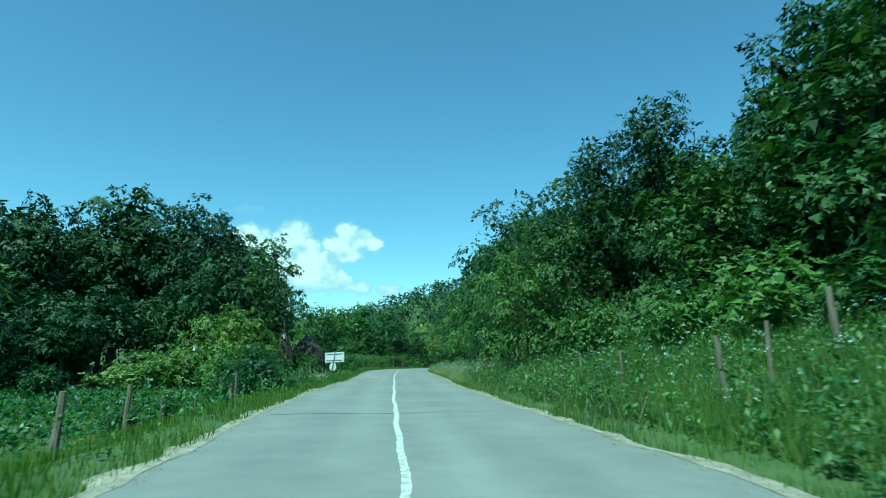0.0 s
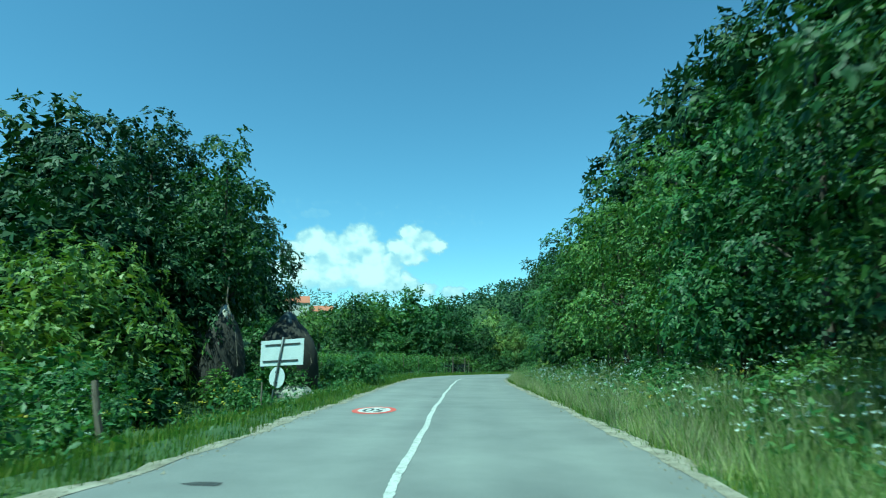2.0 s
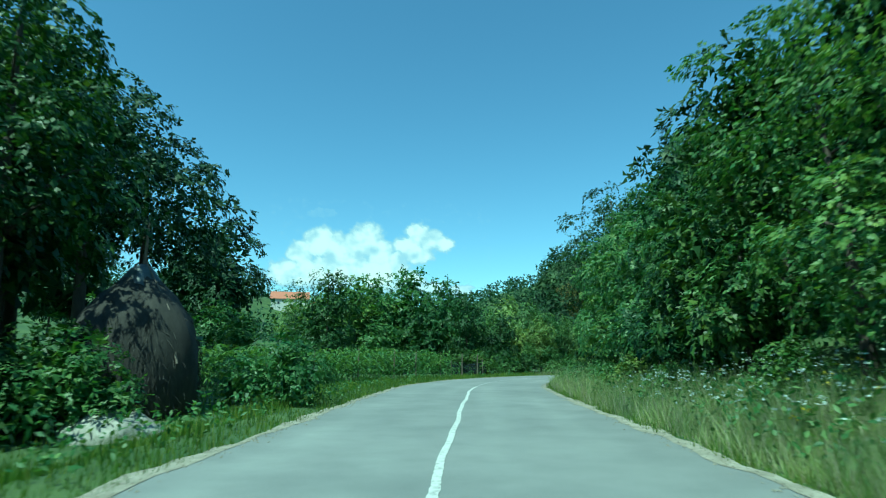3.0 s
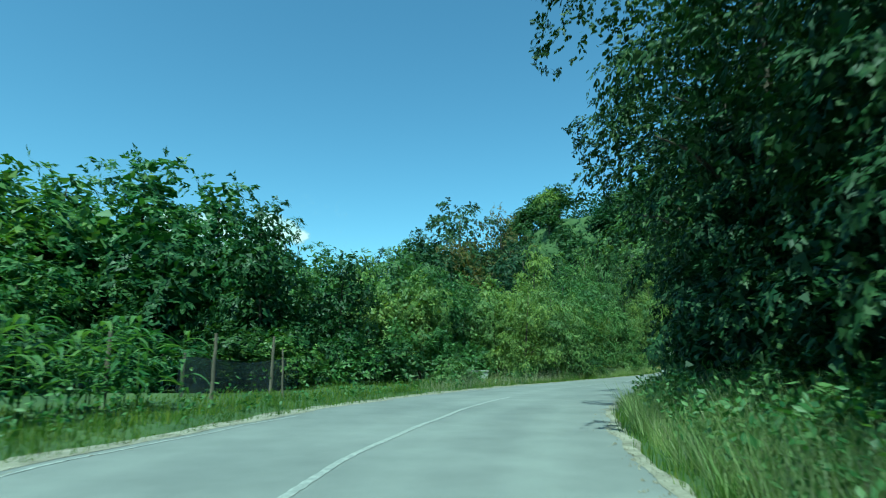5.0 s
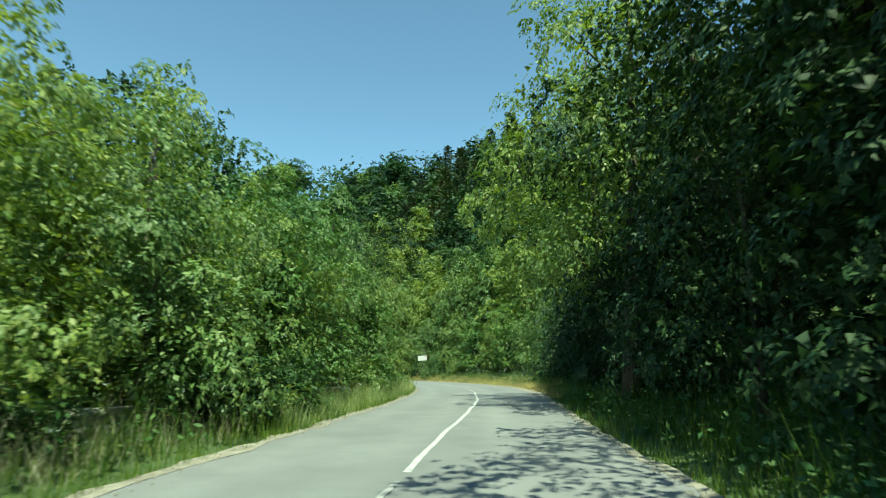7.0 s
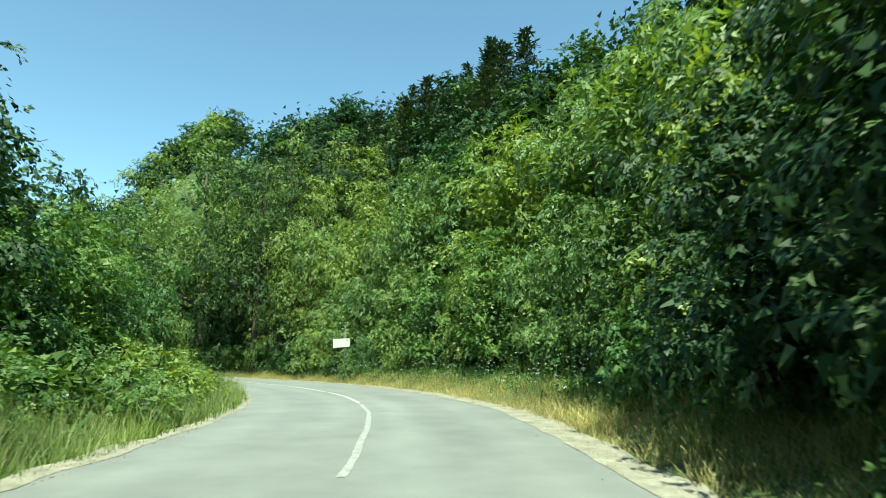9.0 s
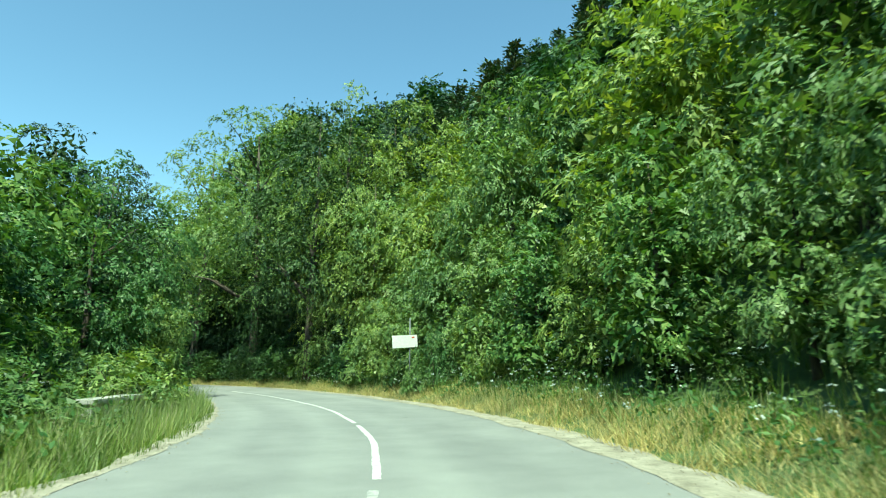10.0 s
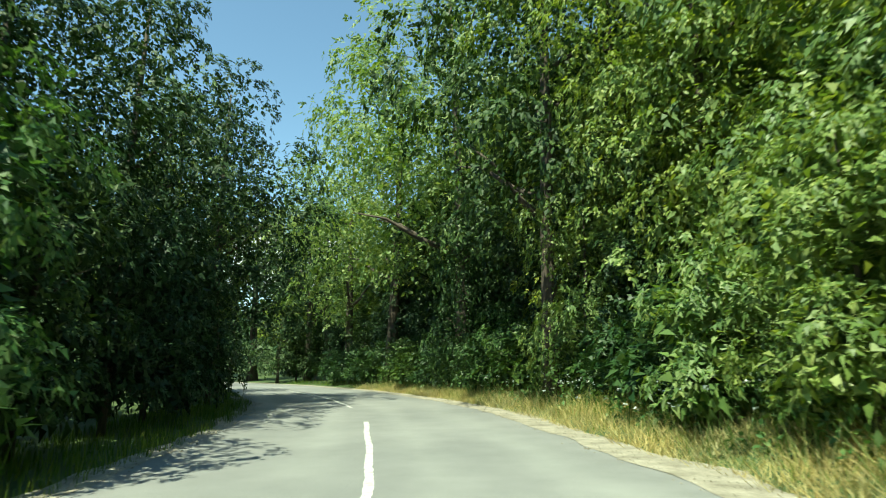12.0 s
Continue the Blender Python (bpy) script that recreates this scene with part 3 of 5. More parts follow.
def crown(seed, lobes, billows, twigs, length, width, size=(0.36, 0.56), droop=0.5, core=0.25, corners=4, loose=0.1):
    """A crown: billows on the shells of several lobes, each laid over with sprays of leaves like shingles, open below, with larger leaves deep inside."""
    rng = np.random.default_rng(seed)
    A = np.array(lobes, float)
    weight = A[:, 3] * A[:, 4] + A[:, 4] * A[:, 5] + A[:, 3] * A[:, 5]
    which = rng.choice(len(A), billows * 5, p=weight / weight.sum())
    u = unit(rng.normal(0, 1, (len(which), 3)) + np.array([0, 0, 0.2]))
    u[:, 2] = np.where(u[:, 2] < -0.6, -u[:, 2], u[:, 2])
    c = A[which, :3] + u * A[which, 3:] * rng.uniform(0.62, 0.88, (len(which), 1))
    # keep the billows on the outside, well apart from one another
    depth = np.min(np.linalg.norm((c[:, None] - A[None, :, :3]) / A[None, :, 3:], axis=2), axis=1)
    picked = []
    rb = A[which, 3:].mean(1) * rng.uniform(*size, len(which))
    for gap in (1.05, 0.75, 0.5):
        for i in range(len(c)):
            if len(picked) < billows and depth[i] > 0.6 and i not in picked and (not picked or np.min(np.linalg.norm(c[picked] - c[i], axis=1) - gap * rb[i]) > 0):
                picked.append(i)
    c, u, rb = c[picked], u[picked], rb[picked]
    q = 7
    share = rb ** 2 / np.mean(rb ** 2)
    ci = np.repeat(np.arange(len(c)), np.maximum(2, (twigs * share).astype(int)))
    n = len(ci)
    d = unit(rng.normal(0, 0.6, (n, 3)) + u[ci] * 0.68 + np.array([0, 0, 0.58]))
    base0 = c[ci] + d * (rb[ci] * rng.uniform(0.72, 1.1, n))[:, None] * np.array([1.05, 1.05, 0.8])
    g = rng.normal(0, 0.6, (n, 3)) + u[ci] * 0.5 - np.array([0, 0, 0.8 * droop])
    way = unit(g - d * (np.sum(g * d, 1) * 0.8)[:, None])
    free = rng.uniform(0, 1, n) < loose
    way = np.where(free[:, None], unit(d + rng.normal(0, 0.4, (n, 3))), way)
    flat = d + np.array([0, 0, 0.3]) + rng.normal(0, 0.3, (n, 3))
    flat = unit(flat - way * np.sum(flat * way, 1)[:, None])
    across = np.cross(way, flat)
    ln = length * rng.uniform(1.3, 2.4, n)
    ti = np.repeat(np.arange(n), q)
    s = (np.tile(np.arange(q), n) + rng.uniform(0, 0.8, n * q)) / q
    turn = np.where(np.tile(np.arange(q), n) % 2 == 0, 1.0, -1.0) * rng.uniform(0.5, 1.15, n * q)
    base = base0[ti] + way[ti] * (ln[ti] * s)[:, None] + rng.normal(0, 0.12 * length, (n * q, 3))
    base[:, 2] -= 0.35 * droop * ln[ti] * s * s
    t = unit(way[ti] + across[ti] * turn[:, None] - np.array([0, 0, 1.0]) * (droop * 0.4 * (0.3 + s))[:, None] + rng.normal(0, 0.2, (n * q, 3)))
    nr = unit(flat[ti] + rng.normal(0, 0.3, (n * q, 3)))
    w = unit(np.cross(t, nr))
    nr = np.cross(w, t)
    le = length * rng.uniform(0.6, 1.3, (n * q, 1))
    wd = width * rng.uniform(0.7, 1.25, (n * q, 1))
    tip = base + t * le - np.array([0, 0, 1]) * le * 0.12
    if corners == 4:
        v = np.stack([base, base + t * le * 0.42 + w * wd * 0.5 - nr * le * 0.06, tip, base + t * le * 0.48 - w * wd * 0.5 - nr * le * 0.06], 1).reshape(-1, 3)
    else:
        v = np.stack([base, base + t * le * 0.5 + w * wd * 0.62, tip - w * wd * 0.3], 1).reshape(-1, 3)
    f = np.arange(len(v)).reshape(-1, corners)
    # the shaded leaves further in
    m = int(n * q * core)
    Li = A[rng.choice(len(A), m, p=weight / weight.sum())]
    ui = unit(rng.normal(0, 1, (m, 3)))
    bi = Li[:, :3] + ui * Li[:, 3:6] * rng.uniform(0.2, 0.8, (m, 1))
    k = 1.3 if corners == 4 else 1.9
    v2, f2 = leaves(rng, bi, ui, length * k, width * k * 1.25, 0.3, 0.8, corners)
    return np.vstack([v, v2]).tolist(), f.tolist() + (f2 + len(v)).tolist()


# leaf size and number of sprays by how near a plant stands: near, middle, far
DETAIL = {"near": (1.0, 0.86, 4, 0.3), "mid": (1.65, 0.46, 3, 0.55), "far": (2.8, 0.19, 3, 0.5)}


def tree(detail, name, seed, label, mat, lobes, top, r0, crown_from, reach, billows, twigs, length, width, droop=0.5, size=(0.36, 0.56), count=4, loose=0.1):
    big, few, corners, core = DETAIL[detail]
    ob = thing(name, Matrix(), label, "tree")
    limbs(seed, ob, top, r0, crown_from, reach, count if detail == "near" else 2)
    cv, cf = crown(seed, lobes, billows, twigs * few, length * big, width * big, size, droop, core, corners, loose)
    mesh("crown", cv, cf, mat, ob)
    return ob


def shrub(detail, name, seed, label, mat, lobes, billows, twigs, length, width, droop=0.4, top=1.6):
    big, few, corners, core = DETAIL[detail]
    ob = thing(name, Matrix(), label, "bush")
    rng = random.Random(seed)
    for _ in range(3):
        a, q = rng.uniform(0, 6.28), rng.uniform(0.3, 0.9)
        v, f = tube([(0.1 * math.cos(a), 0.1 * math.sin(a), -0.3), (0.3 * q * math.cos(a), 0.3 * q * math.sin(a), top * 0.5), (0.8 * q * math.cos(a), 0.8 * q * math.sin(a), top)], [0.045, 0.03, 0.01], 5)
        mesh("stem", v, f, BARK, ob)
    cv, cf = crown(seed, lobes, billows, twigs * few, length * big, width * big, (0.38, 0.6), droop, core, corners, 0.16)
    mesh("foliage", cv, cf, mat, ob)
    return ob


def pine(seed):
    ob = thing("pine_tree", Matrix(), "dark pine tree with brownish needles on the hillside", "tree")
    rng = random.Random(seed)
    tv, tf = tube([(0, 0, -0.4), (0.05, 0.02, 4), (0.0, 0.1, 8), (0, 0, 12)], [0.2, 0.15, 0.09, 0.02], 7)
    mesh("trunk", tv, tf, BARK, ob, smooth=True)
    nr = np.random.default_rng(seed)
    base, out = [], []
    for k in range(22):
        z = 3.2 + 8.8 * k / 21
        reach = 2.5 * (1 - (k / 22) ** 1.3) + 0.2
        for j in range(7):
            a = nr.uniform(0, 6.283)
            rr = reach * nr.uniform(0.6, 1.1)
            for q in range(9):
                s = rr * (q + 1) / 9
                base.append((s * math.cos(a) + nr.normal(0, 0.12), s * math.sin(a) + nr.normal(0, 0.12), z + 0.12 * s + nr.normal(0, 0.1)))
                out.append((math.cos(a) * 0.7, math.sin(a) * 0.7, 0.5))
    v, f = leaves(nr, np.array(base), np.array(out), 0.55, 0.2, 0.0, 0.6)
    mesh("crown", v.tolist(), f.tolist(), NEEDLES, ob)
    return ob


OAK_LOBES = [(0, 0, 6.4, 2.9, 2.9, 2.6), (1.7, 0.6, 5.2, 2.0, 2.0, 1.7), (-1.6, 0.9, 5.6, 2.1, 2.0, 1.8), (-0.4, -1.8, 5.0, 2.1, 1.9, 1.7), (0.3, 0.3, 8.3, 1.7, 1.7, 1.6), (0.6, 1.7, 6.2, 1.8, 1.7, 1.6)]
TALL_LOBES = [(0, 0, 5.0, 2.0, 2.0, 2.4), (0.5, 0.2, 7.6, 1.7, 1.7, 2.1), (-0.7, -0.5, 6.4, 1.7, 1.6, 1.8), (0.2, -0.9, 3.7, 1.7, 1.7, 1.5), (0.1, 0.1, 9.3, 1.0, 1.0, 1.2), (-0.3, 1.0, 4.6, 1.7, 1.5, 1.7)]
WALL_LOBES = [(0, 0, 3.4, 2.3, 2.3, 2.6), (0.9, 0.5, 1.8, 1.9, 1.8, 1.6), (-1.0, -0.6, 2.0, 1.9, 1.9, 1.7), (0.3, -0.9, 5.4, 1.9, 1.8, 1.8), (-0.5, 0.8, 4.8, 1.9, 1.9, 1.8), (0.1, 0.0, 6.9, 1.3, 1.3, 1.3), (-0.2, 1.3, 1.4, 1.7, 1.6, 1.3)]
CANOPY_LOBES = [(0, 0, 7.2, 3.0, 3.0, 2.9), (1.6, 0.5, 5.6, 2.6, 2.5, 2.0), (-1.5, -0.8, 5.8, 2.6, 2.5, 2.1), (0.3, -1.7, 8.2, 2.4, 2.3, 2.1), (-0.5, 1.6, 8.0, 2.4, 2.4, 2.1), (0.2, 0.1, 10.8, 1.9, 1.9, 1.9), (0.2, 1.4, 4.2, 2.2, 2.1, 1.7), (-0.2, -1.2, 3.6, 2.0, 2.0, 1.6)]
BUSH_LOBES = [(0, 0, 1.3, 1.3, 1.3, 1.2), (0.9, 0.3, 0.9, 0.9, 0.9, 0.8), (-0.8, 0.5, 0.9, 0.9, 0.9, 0.8), (0.1, -0.9, 0.8, 0.9, 0.9, 0.7), (-0.2, 0.3, 2.0, 0.8, 0.8, 0.8)]

DOME_LOBES = [(0, 0, 2.0, 3.2, 3.0, 2.3), (1.9, 0.4, 1.3, 2.0, 2.0, 1.5), (-2.2, 0.3, 1.2, 2.1, 2.0, 1.4), (0.2, -1.6, 1.2, 2.2, 1.9, 1.5), (0.4, 0.3, 3.3, 2.0, 2.0, 1.5), (-0.9, 0.6, 2.9, 1.8, 1.8, 1.4)]
mirror = lambda lobes: [(-x, y * 0.9, z, a, b, c) for x, y, z, a, b, c in lobes]
quarter = lambda lobes: [(-y, x, z, b, a, c) for x, y, z, a, b, c in lobes]

# how each kind of plant is built: its height, its leaf's length, its builder and what the builder takes
OAK_LABEL, WALL_LABEL, BUSH_LABEL = "tall broadleaf tree with dense dark green crown", "overgrown green roadside tree leafy to the ground", "dense green bush at the roadside"
LOCUST_LABEL = "light green locust tree with feathery drooping leaves"
PLANTS = {
    "oak": (9.9, 0.143, tree, ("broadleaf_tree", 11, OAK_LABEL, LEAF_DARK_SHADE, OAK_LOBES, 8.6, 0.26, 3.0, 3.4, 40, 38, 0.143, 0.103, 0.45)),
    "oak_b": (9.9, 0.143, tree, ("broadleaf_tree", 12, OAK_LABEL, LEAF_DARK_SHADE, mirror(OAK_LOBES), 8.4, 0.24, 3.0, 3.4, 40, 38, 0.143, 0.103, 0.45)),
    "tall": (10.4, 0.134, tree, ("slender_tree", 13, "slender broadleaf tree with narrow green crown", LEAF_OAK, TALL_LOBES, 9.2, 0.2, 2.4, 2.4, 36, 33, 0.134, 0.095, 0.5)),
    "robinia": (10.4, 0.143, tree, ("locust_tree", 14, LOCUST_LABEL, LEAF_ROBINIA, TALL_LOBES, 9.2, 0.18, 2.4, 2.6, 38, 35, 0.143, 0.073, 1.0)),
    "robinia_b": (9.9, 0.143, tree, ("locust_tree", 15, LOCUST_LABEL, LEAF_ROBINIA, OAK_LOBES, 8.6, 0.2, 2.6, 3.0, 40, 38, 0.143, 0.073, 1.0)),
    "wall": (8.2, 0.11, tree, ("roadside_tree", 16, WALL_LABEL, LEAF_BUSH, WALL_LOBES, 6.8, 0.14, 1.0, 2.2, 38, 44, 0.11, 0.075, 0.5)),
    "wall_b": (8.2, 0.11, tree, ("roadside_tree", 17, WALL_LABEL, LEAF_DARK_SHADE, quarter(mirror(WALL_LOBES)), 6.8, 0.14, 1.0, 2.2, 38, 44, 0.11, 0.075, 0.6)),
    "wall_c": (8.2, 0.117, tree, ("roadside_locust", 18, "overgrown roadside locust with pale green feathery leaves", LEAF_ROBINIA, quarter(WALL_LOBES), 6.8, 0.13, 1.0, 2.2, 38, 47, 0.117, 0.064, 0.9)),
    "canopy": (12.9, 0.113, tree, ("overhanging_locust", 27, "tall locust tree leaning its drooping crown over the road", LEAF_ROBINIA, CANOPY_LOBES, 11.5, 0.22, 3.0, 3.6, 60, 48, 0.113, 0.060, 1.0, (0.34, 0.5), 6)),
    "canopy_b": (12.9, 0.113, tree, ("overhanging_tree", 28, "tall broadleaf tree leaning its dense crown over the road", LEAF_DARK_SHADE, quarter(CANOPY_LOBES), 11.5, 0.22, 3.0, 3.6, 60, 48, 0.113, 0.075, 0.6, (0.34, 0.5), 6)),
    "wall_d": (8.2, 0.11, tree, ("roadside_tree", 30, WALL_LABEL, LEAF_OAK, quarter(WALL_LOBES), 6.8, 0.14, 1.0, 2.2, 38, 44, 0.11, 0.075, 0.6)),
    "canopy_c": (12.9, 0.13, tree, ("spreading_tree", 31, "tall spreading tree with mid green leaves", LEAF_BUSH, mirror(CANOPY_LOBES), 11.5, 0.22, 3.0, 3.6, 60, 40, 0.13, 0.09, 0.6, (0.34, 0.5), 6)),
    "thicket": (8.2, 0.134, tree, ("thicket_tree", 26, "bushy green tree leafy to the ground", LEAF_DARK_SHADE, mirror(WALL_LOBES), 6.8, 0.14, 1.0, 2.2, 38, 32, 0.134, 0.099, 0.5)),
    "far_oak": (9.9, 0.143, tree, ("hillside_tree", 19, "green broadleaf tree on the wooded slope", LEAF_OAK, OAK_LOBES, 8.6, 0.24, 3.0, 3.2, 38, 31, 0.143, 0.107, 0.4)),
    "far_robinia": (10.4, 0.143, tree, ("hillside_locust", 20, "pale green locust tree on the wooded slope", LEAF_ROBINIA, TALL_LOBES, 9.2, 0.2, 2.4, 2.4, 36, 31, 0.143, 0.086, 0.7)),
    "dry": (9.9, 0.13, tree, ("withered_tree", 21, "half withered tree with thin brownish crown", LEAF_DRY, OAK_LOBES, 9.0, 0.22, 2.5, 3.4, 70, 14, 0.13, 0.07, 0.6, (0.25, 0.4), 10, 0.4)),
    "dome": (4.8, 0.109, tree, ("rounded_bush", 29, "large rounded bush with sunlit yellowish top at the field's edge", LEAF_PALE, DOME_LOBES, 3.8, 0.16, 0.8, 2.0, 70, 26, 0.109, 0.073, 0.6)),
    "bush": (2.9, 0.088, shrub, ("bush", 22, BUSH_LABEL, LEAF_BUSH, BUSH_LOBES, 26, 23, 0.088, 0.060)),
    "bush_b": (2.9, 0.088, shrub, ("bush", 23, BUSH_LABEL, LEAF_OAK, mirror(BUSH_LOBES), 26, 23, 0.088, 0.060)),
    "bramble": (1.8, 0.088, shrub, ("bramble", 24, "low tangled bramble with pale green leaves", LEAF_ROBINIA, [(x * 1.2, y * 1.2, z * 0.62, a, b, c * 0.62) for x, y, z, a, b, c in BUSH_LOBES], 26, 23, 0.088, 0.057, 0.5)),
    "pine": (12.2, 0.2, pine, (25,)),
}
BUILT = {}


def put(kind, x, y, tall, wide=1.0, turn=None, rng=random.Random(77), sink=0.0, label="", group="", detail=""):
    """A plant of that kind, so tall (metres), its spread scaled by wide; the further it stands from the road, the coarser its leaves."""
    nominal, leaf, build, args = PLANTS[kind]
    s = tall / nominal
    t = rng.uniform(0, 360) if turn is None else turn
    m = pose(x, y, ground_z(x, y) - sink, rng.uniform(-2, 2), rng.uniform(-2, 2), t) @ Matrix.Diagonal((s * wide, s * wide, s, 1))
    away = float(beside([x], [y])[0][0]) + 6
    detail = detail or next((k for k in ("far", "mid") if leaf * DETAIL[k][0] * s / away < 0.0165), "near")
    if build is shrub and away < 11 and detail == "far":
        detail = "mid"
    key = kind if kind == "pine" else (kind, detail)
    if key not in BUILT:
        ob = BUILT[key] = build(*args) if kind == "pine" else build(detail, *args)
    else:
        ob = copy_thing(BUILT[key], m)
    ob.matrix_basis = m
    return tagged(ob, label, "", group)


def station(y, side, past):
    """The place so far past the road's edge, beside the point of the road's line at that y."""
    k = int(np.argmin(np.abs(LINE[:, 1] - y)))
    w = (WR if side > 0 else WL)[k]
    p = LINE[k] + SIDE[k] * side * (w + past)
    return float(p[0]), float(p[1])


def clear(x, y, margin):
    return float(beside([x], [y])[0][0]) > margin


PARAPETS = ((2.3, 113.6, 8, 2.1, 0.4), (8.4, 118.4, 35, 2.4, 0.42), (15.5, 126.2, 40, 2.6, 0.45), (29.4, 151.4, 72, 2.6, 0.55))


def open_to(x, y, room):
    """True where a plant leaves the low walls and the strip towards the road before them in view."""
    return all(min(math.hypot(x - px, y - py), math.hypot(x - px - 0.6, y - py + 1.6)) > room for px, py, *_ in PARAPETS)


def plant_all():
    rng = random.Random(8)
    # the tall wood beyond the field
    for x, y, h in ((-40, 71.5, 21.8), (-33, 72.5, 21), (-45, 63, 17.5), (-27, 68, 17.5), (-26, 74, 16.5), (-52, 70, 18.5), (-36, 80, 19.5), (-60, 62, 17), (-47, 78, 19), (-29, 83, 18), (-66, 72, 19)):
        put(rng.choice(("oak", "oak_b")), x, y, h * 1.05, 0.95)
    for x, y, h in ((-16.7, 59.0, 14.2), (-19.0, 62, 13.0), (-18.6, 59.5, 10.5)):
        put("tall", x, y, h, 0.95)
    for x, y, h in ((-30, 52, 9), (-36, 47, 10), (-26, 57, 9), (-42, 42, 11), (-50, 50, 14), (-33, 40, 6), (-40, 33, 8), (-47, 27, 9), (-55, 36, 12), (-24, 62, 9), (-60, 48, 14), (-58, 24, 10), (-44, 52, 12), (-23.5, 52, 7), (-28, 44, 6.5), (-27, 36, 5.0), (-33, 32, 5.0), (-38, 27, 6.0), (-31, 46.5, 7.5), (-45, 36, 8.5), (-52, 30, 9)):
        put(rng.choice(("thicket", "thicket", "oak_b")), x, y, h, 1.2)
    for _ in range(16):
        put(rng.choice(("far_oak", "thicket")), rng.uniform(-95, -62), rng.uniform(28, 105), rng.uniform(9, 15), 1.2)
    for x, y, h in ((-35, 55, 8), (-40, 58, 8), (-29, 60, 8), (-47, 45, 7), (-53, 42, 7)):
        put("thicket", x, y, h, 1.3)
    put("wall_b", -17.6, 55.2, 9.0, 1.0)
    put("canopy_b", -20.0, 53.0, 12.0, 1.0)
    put("bush_b", -13.4, 47.2, 1.9, 1.2)
    put("dome", -17.2, 48.0, 6.3, 0.88, 20)
    put("dome", -15.6, 44.2, 3.6, 0.8, 130, label="rounded yellowish green bush before a larger one")
    put("bush", -12.6, 42.5, 2.6, 1.2)
    put("bramble", -21.6, 44.6, 2.7, 1.4, label="low mound overgrown with bright green brambles")
    for x, y, h in ((-8.0, 26.0, 2.2), (-8.8, 27.6, 2.6), (-11.5, 38.5, 1.6), (-10.6, 40.5, 1.8), (-9.6, 36.8, 1.4), (-11.5, 37.0, 3.4), (-13.0, 36.2, 3.0), (-8.9, 30.0, 2.1), (-9.7, 31.5, 2.3), (-10.4, 33.5, 2.6), (-13.2, 57.4, 2.5), (-14.3, 58.2, 2.7), (-13.9, 53.6, 1.6), (-18.5, 47.0, 3.2), (-9.9, 61.8, 2.2), (-11.8, 63.2, 1.6), (-26, 30, 2.2), (-31, 27, 2.4), (-22, 33, 2.0), (-11.6, 51.5, 1.6), (-12.6, 53.0, 1.4)):
        put(rng.choice(("bush", "bush_b")), x, y, h, 1.05)
    for x, y in ((-7.9, 15.2), (-7.8, 17.0)):
        put("bush_b", x, y, 0.9, 1.1)
    # behind the maize and its fence
    for kind, x, y, h, w in (("canopy_c", -15.4, 111.5, 12.3, 1.15), ("canopy_c", -20.0, 112.5, 11.5, 1.1), ("wall", -17.6, 108.5, 7.5, 1.15), ("wall", -23.5, 105.5, 8.6, 1.1), ("canopy_c", -11.0, 110.3, 10.9, 1.0), ("wall_d", -13.4, 109.0, 6.0, 1.1), ("wall_d", -8.2, 106.4, 8.4, 0.9), ("wall", -20.5, 108.0, 10.4, 1.1), ("wall_d", -18.8, 92.5, 8.9, 0.95), ("wall_d", -12.6, 106.5, 7.4, 1.1), ("wall_d", -5.0, 107.8, 6.4, 0.9), ("oak", -33.0, 101.0, 16.0, 0.95), ("wall", -24.0, 110.0, 8.6, 1.1), ("oak", -40, 108, 14, 0.9), ("wall", -30, 96, 7, 1.1), ("wall", -17, 104.0, 5.6, 1.2), ("wall", -36, 92, 8, 1.1), ("oak_b", -45, 96, 13, 1.0), ("wall_d", -21.5, 100, 5.5, 1.2), ("wall", -26, 92, 5.5, 1.2)):
        put(kind, x, y, h, w)
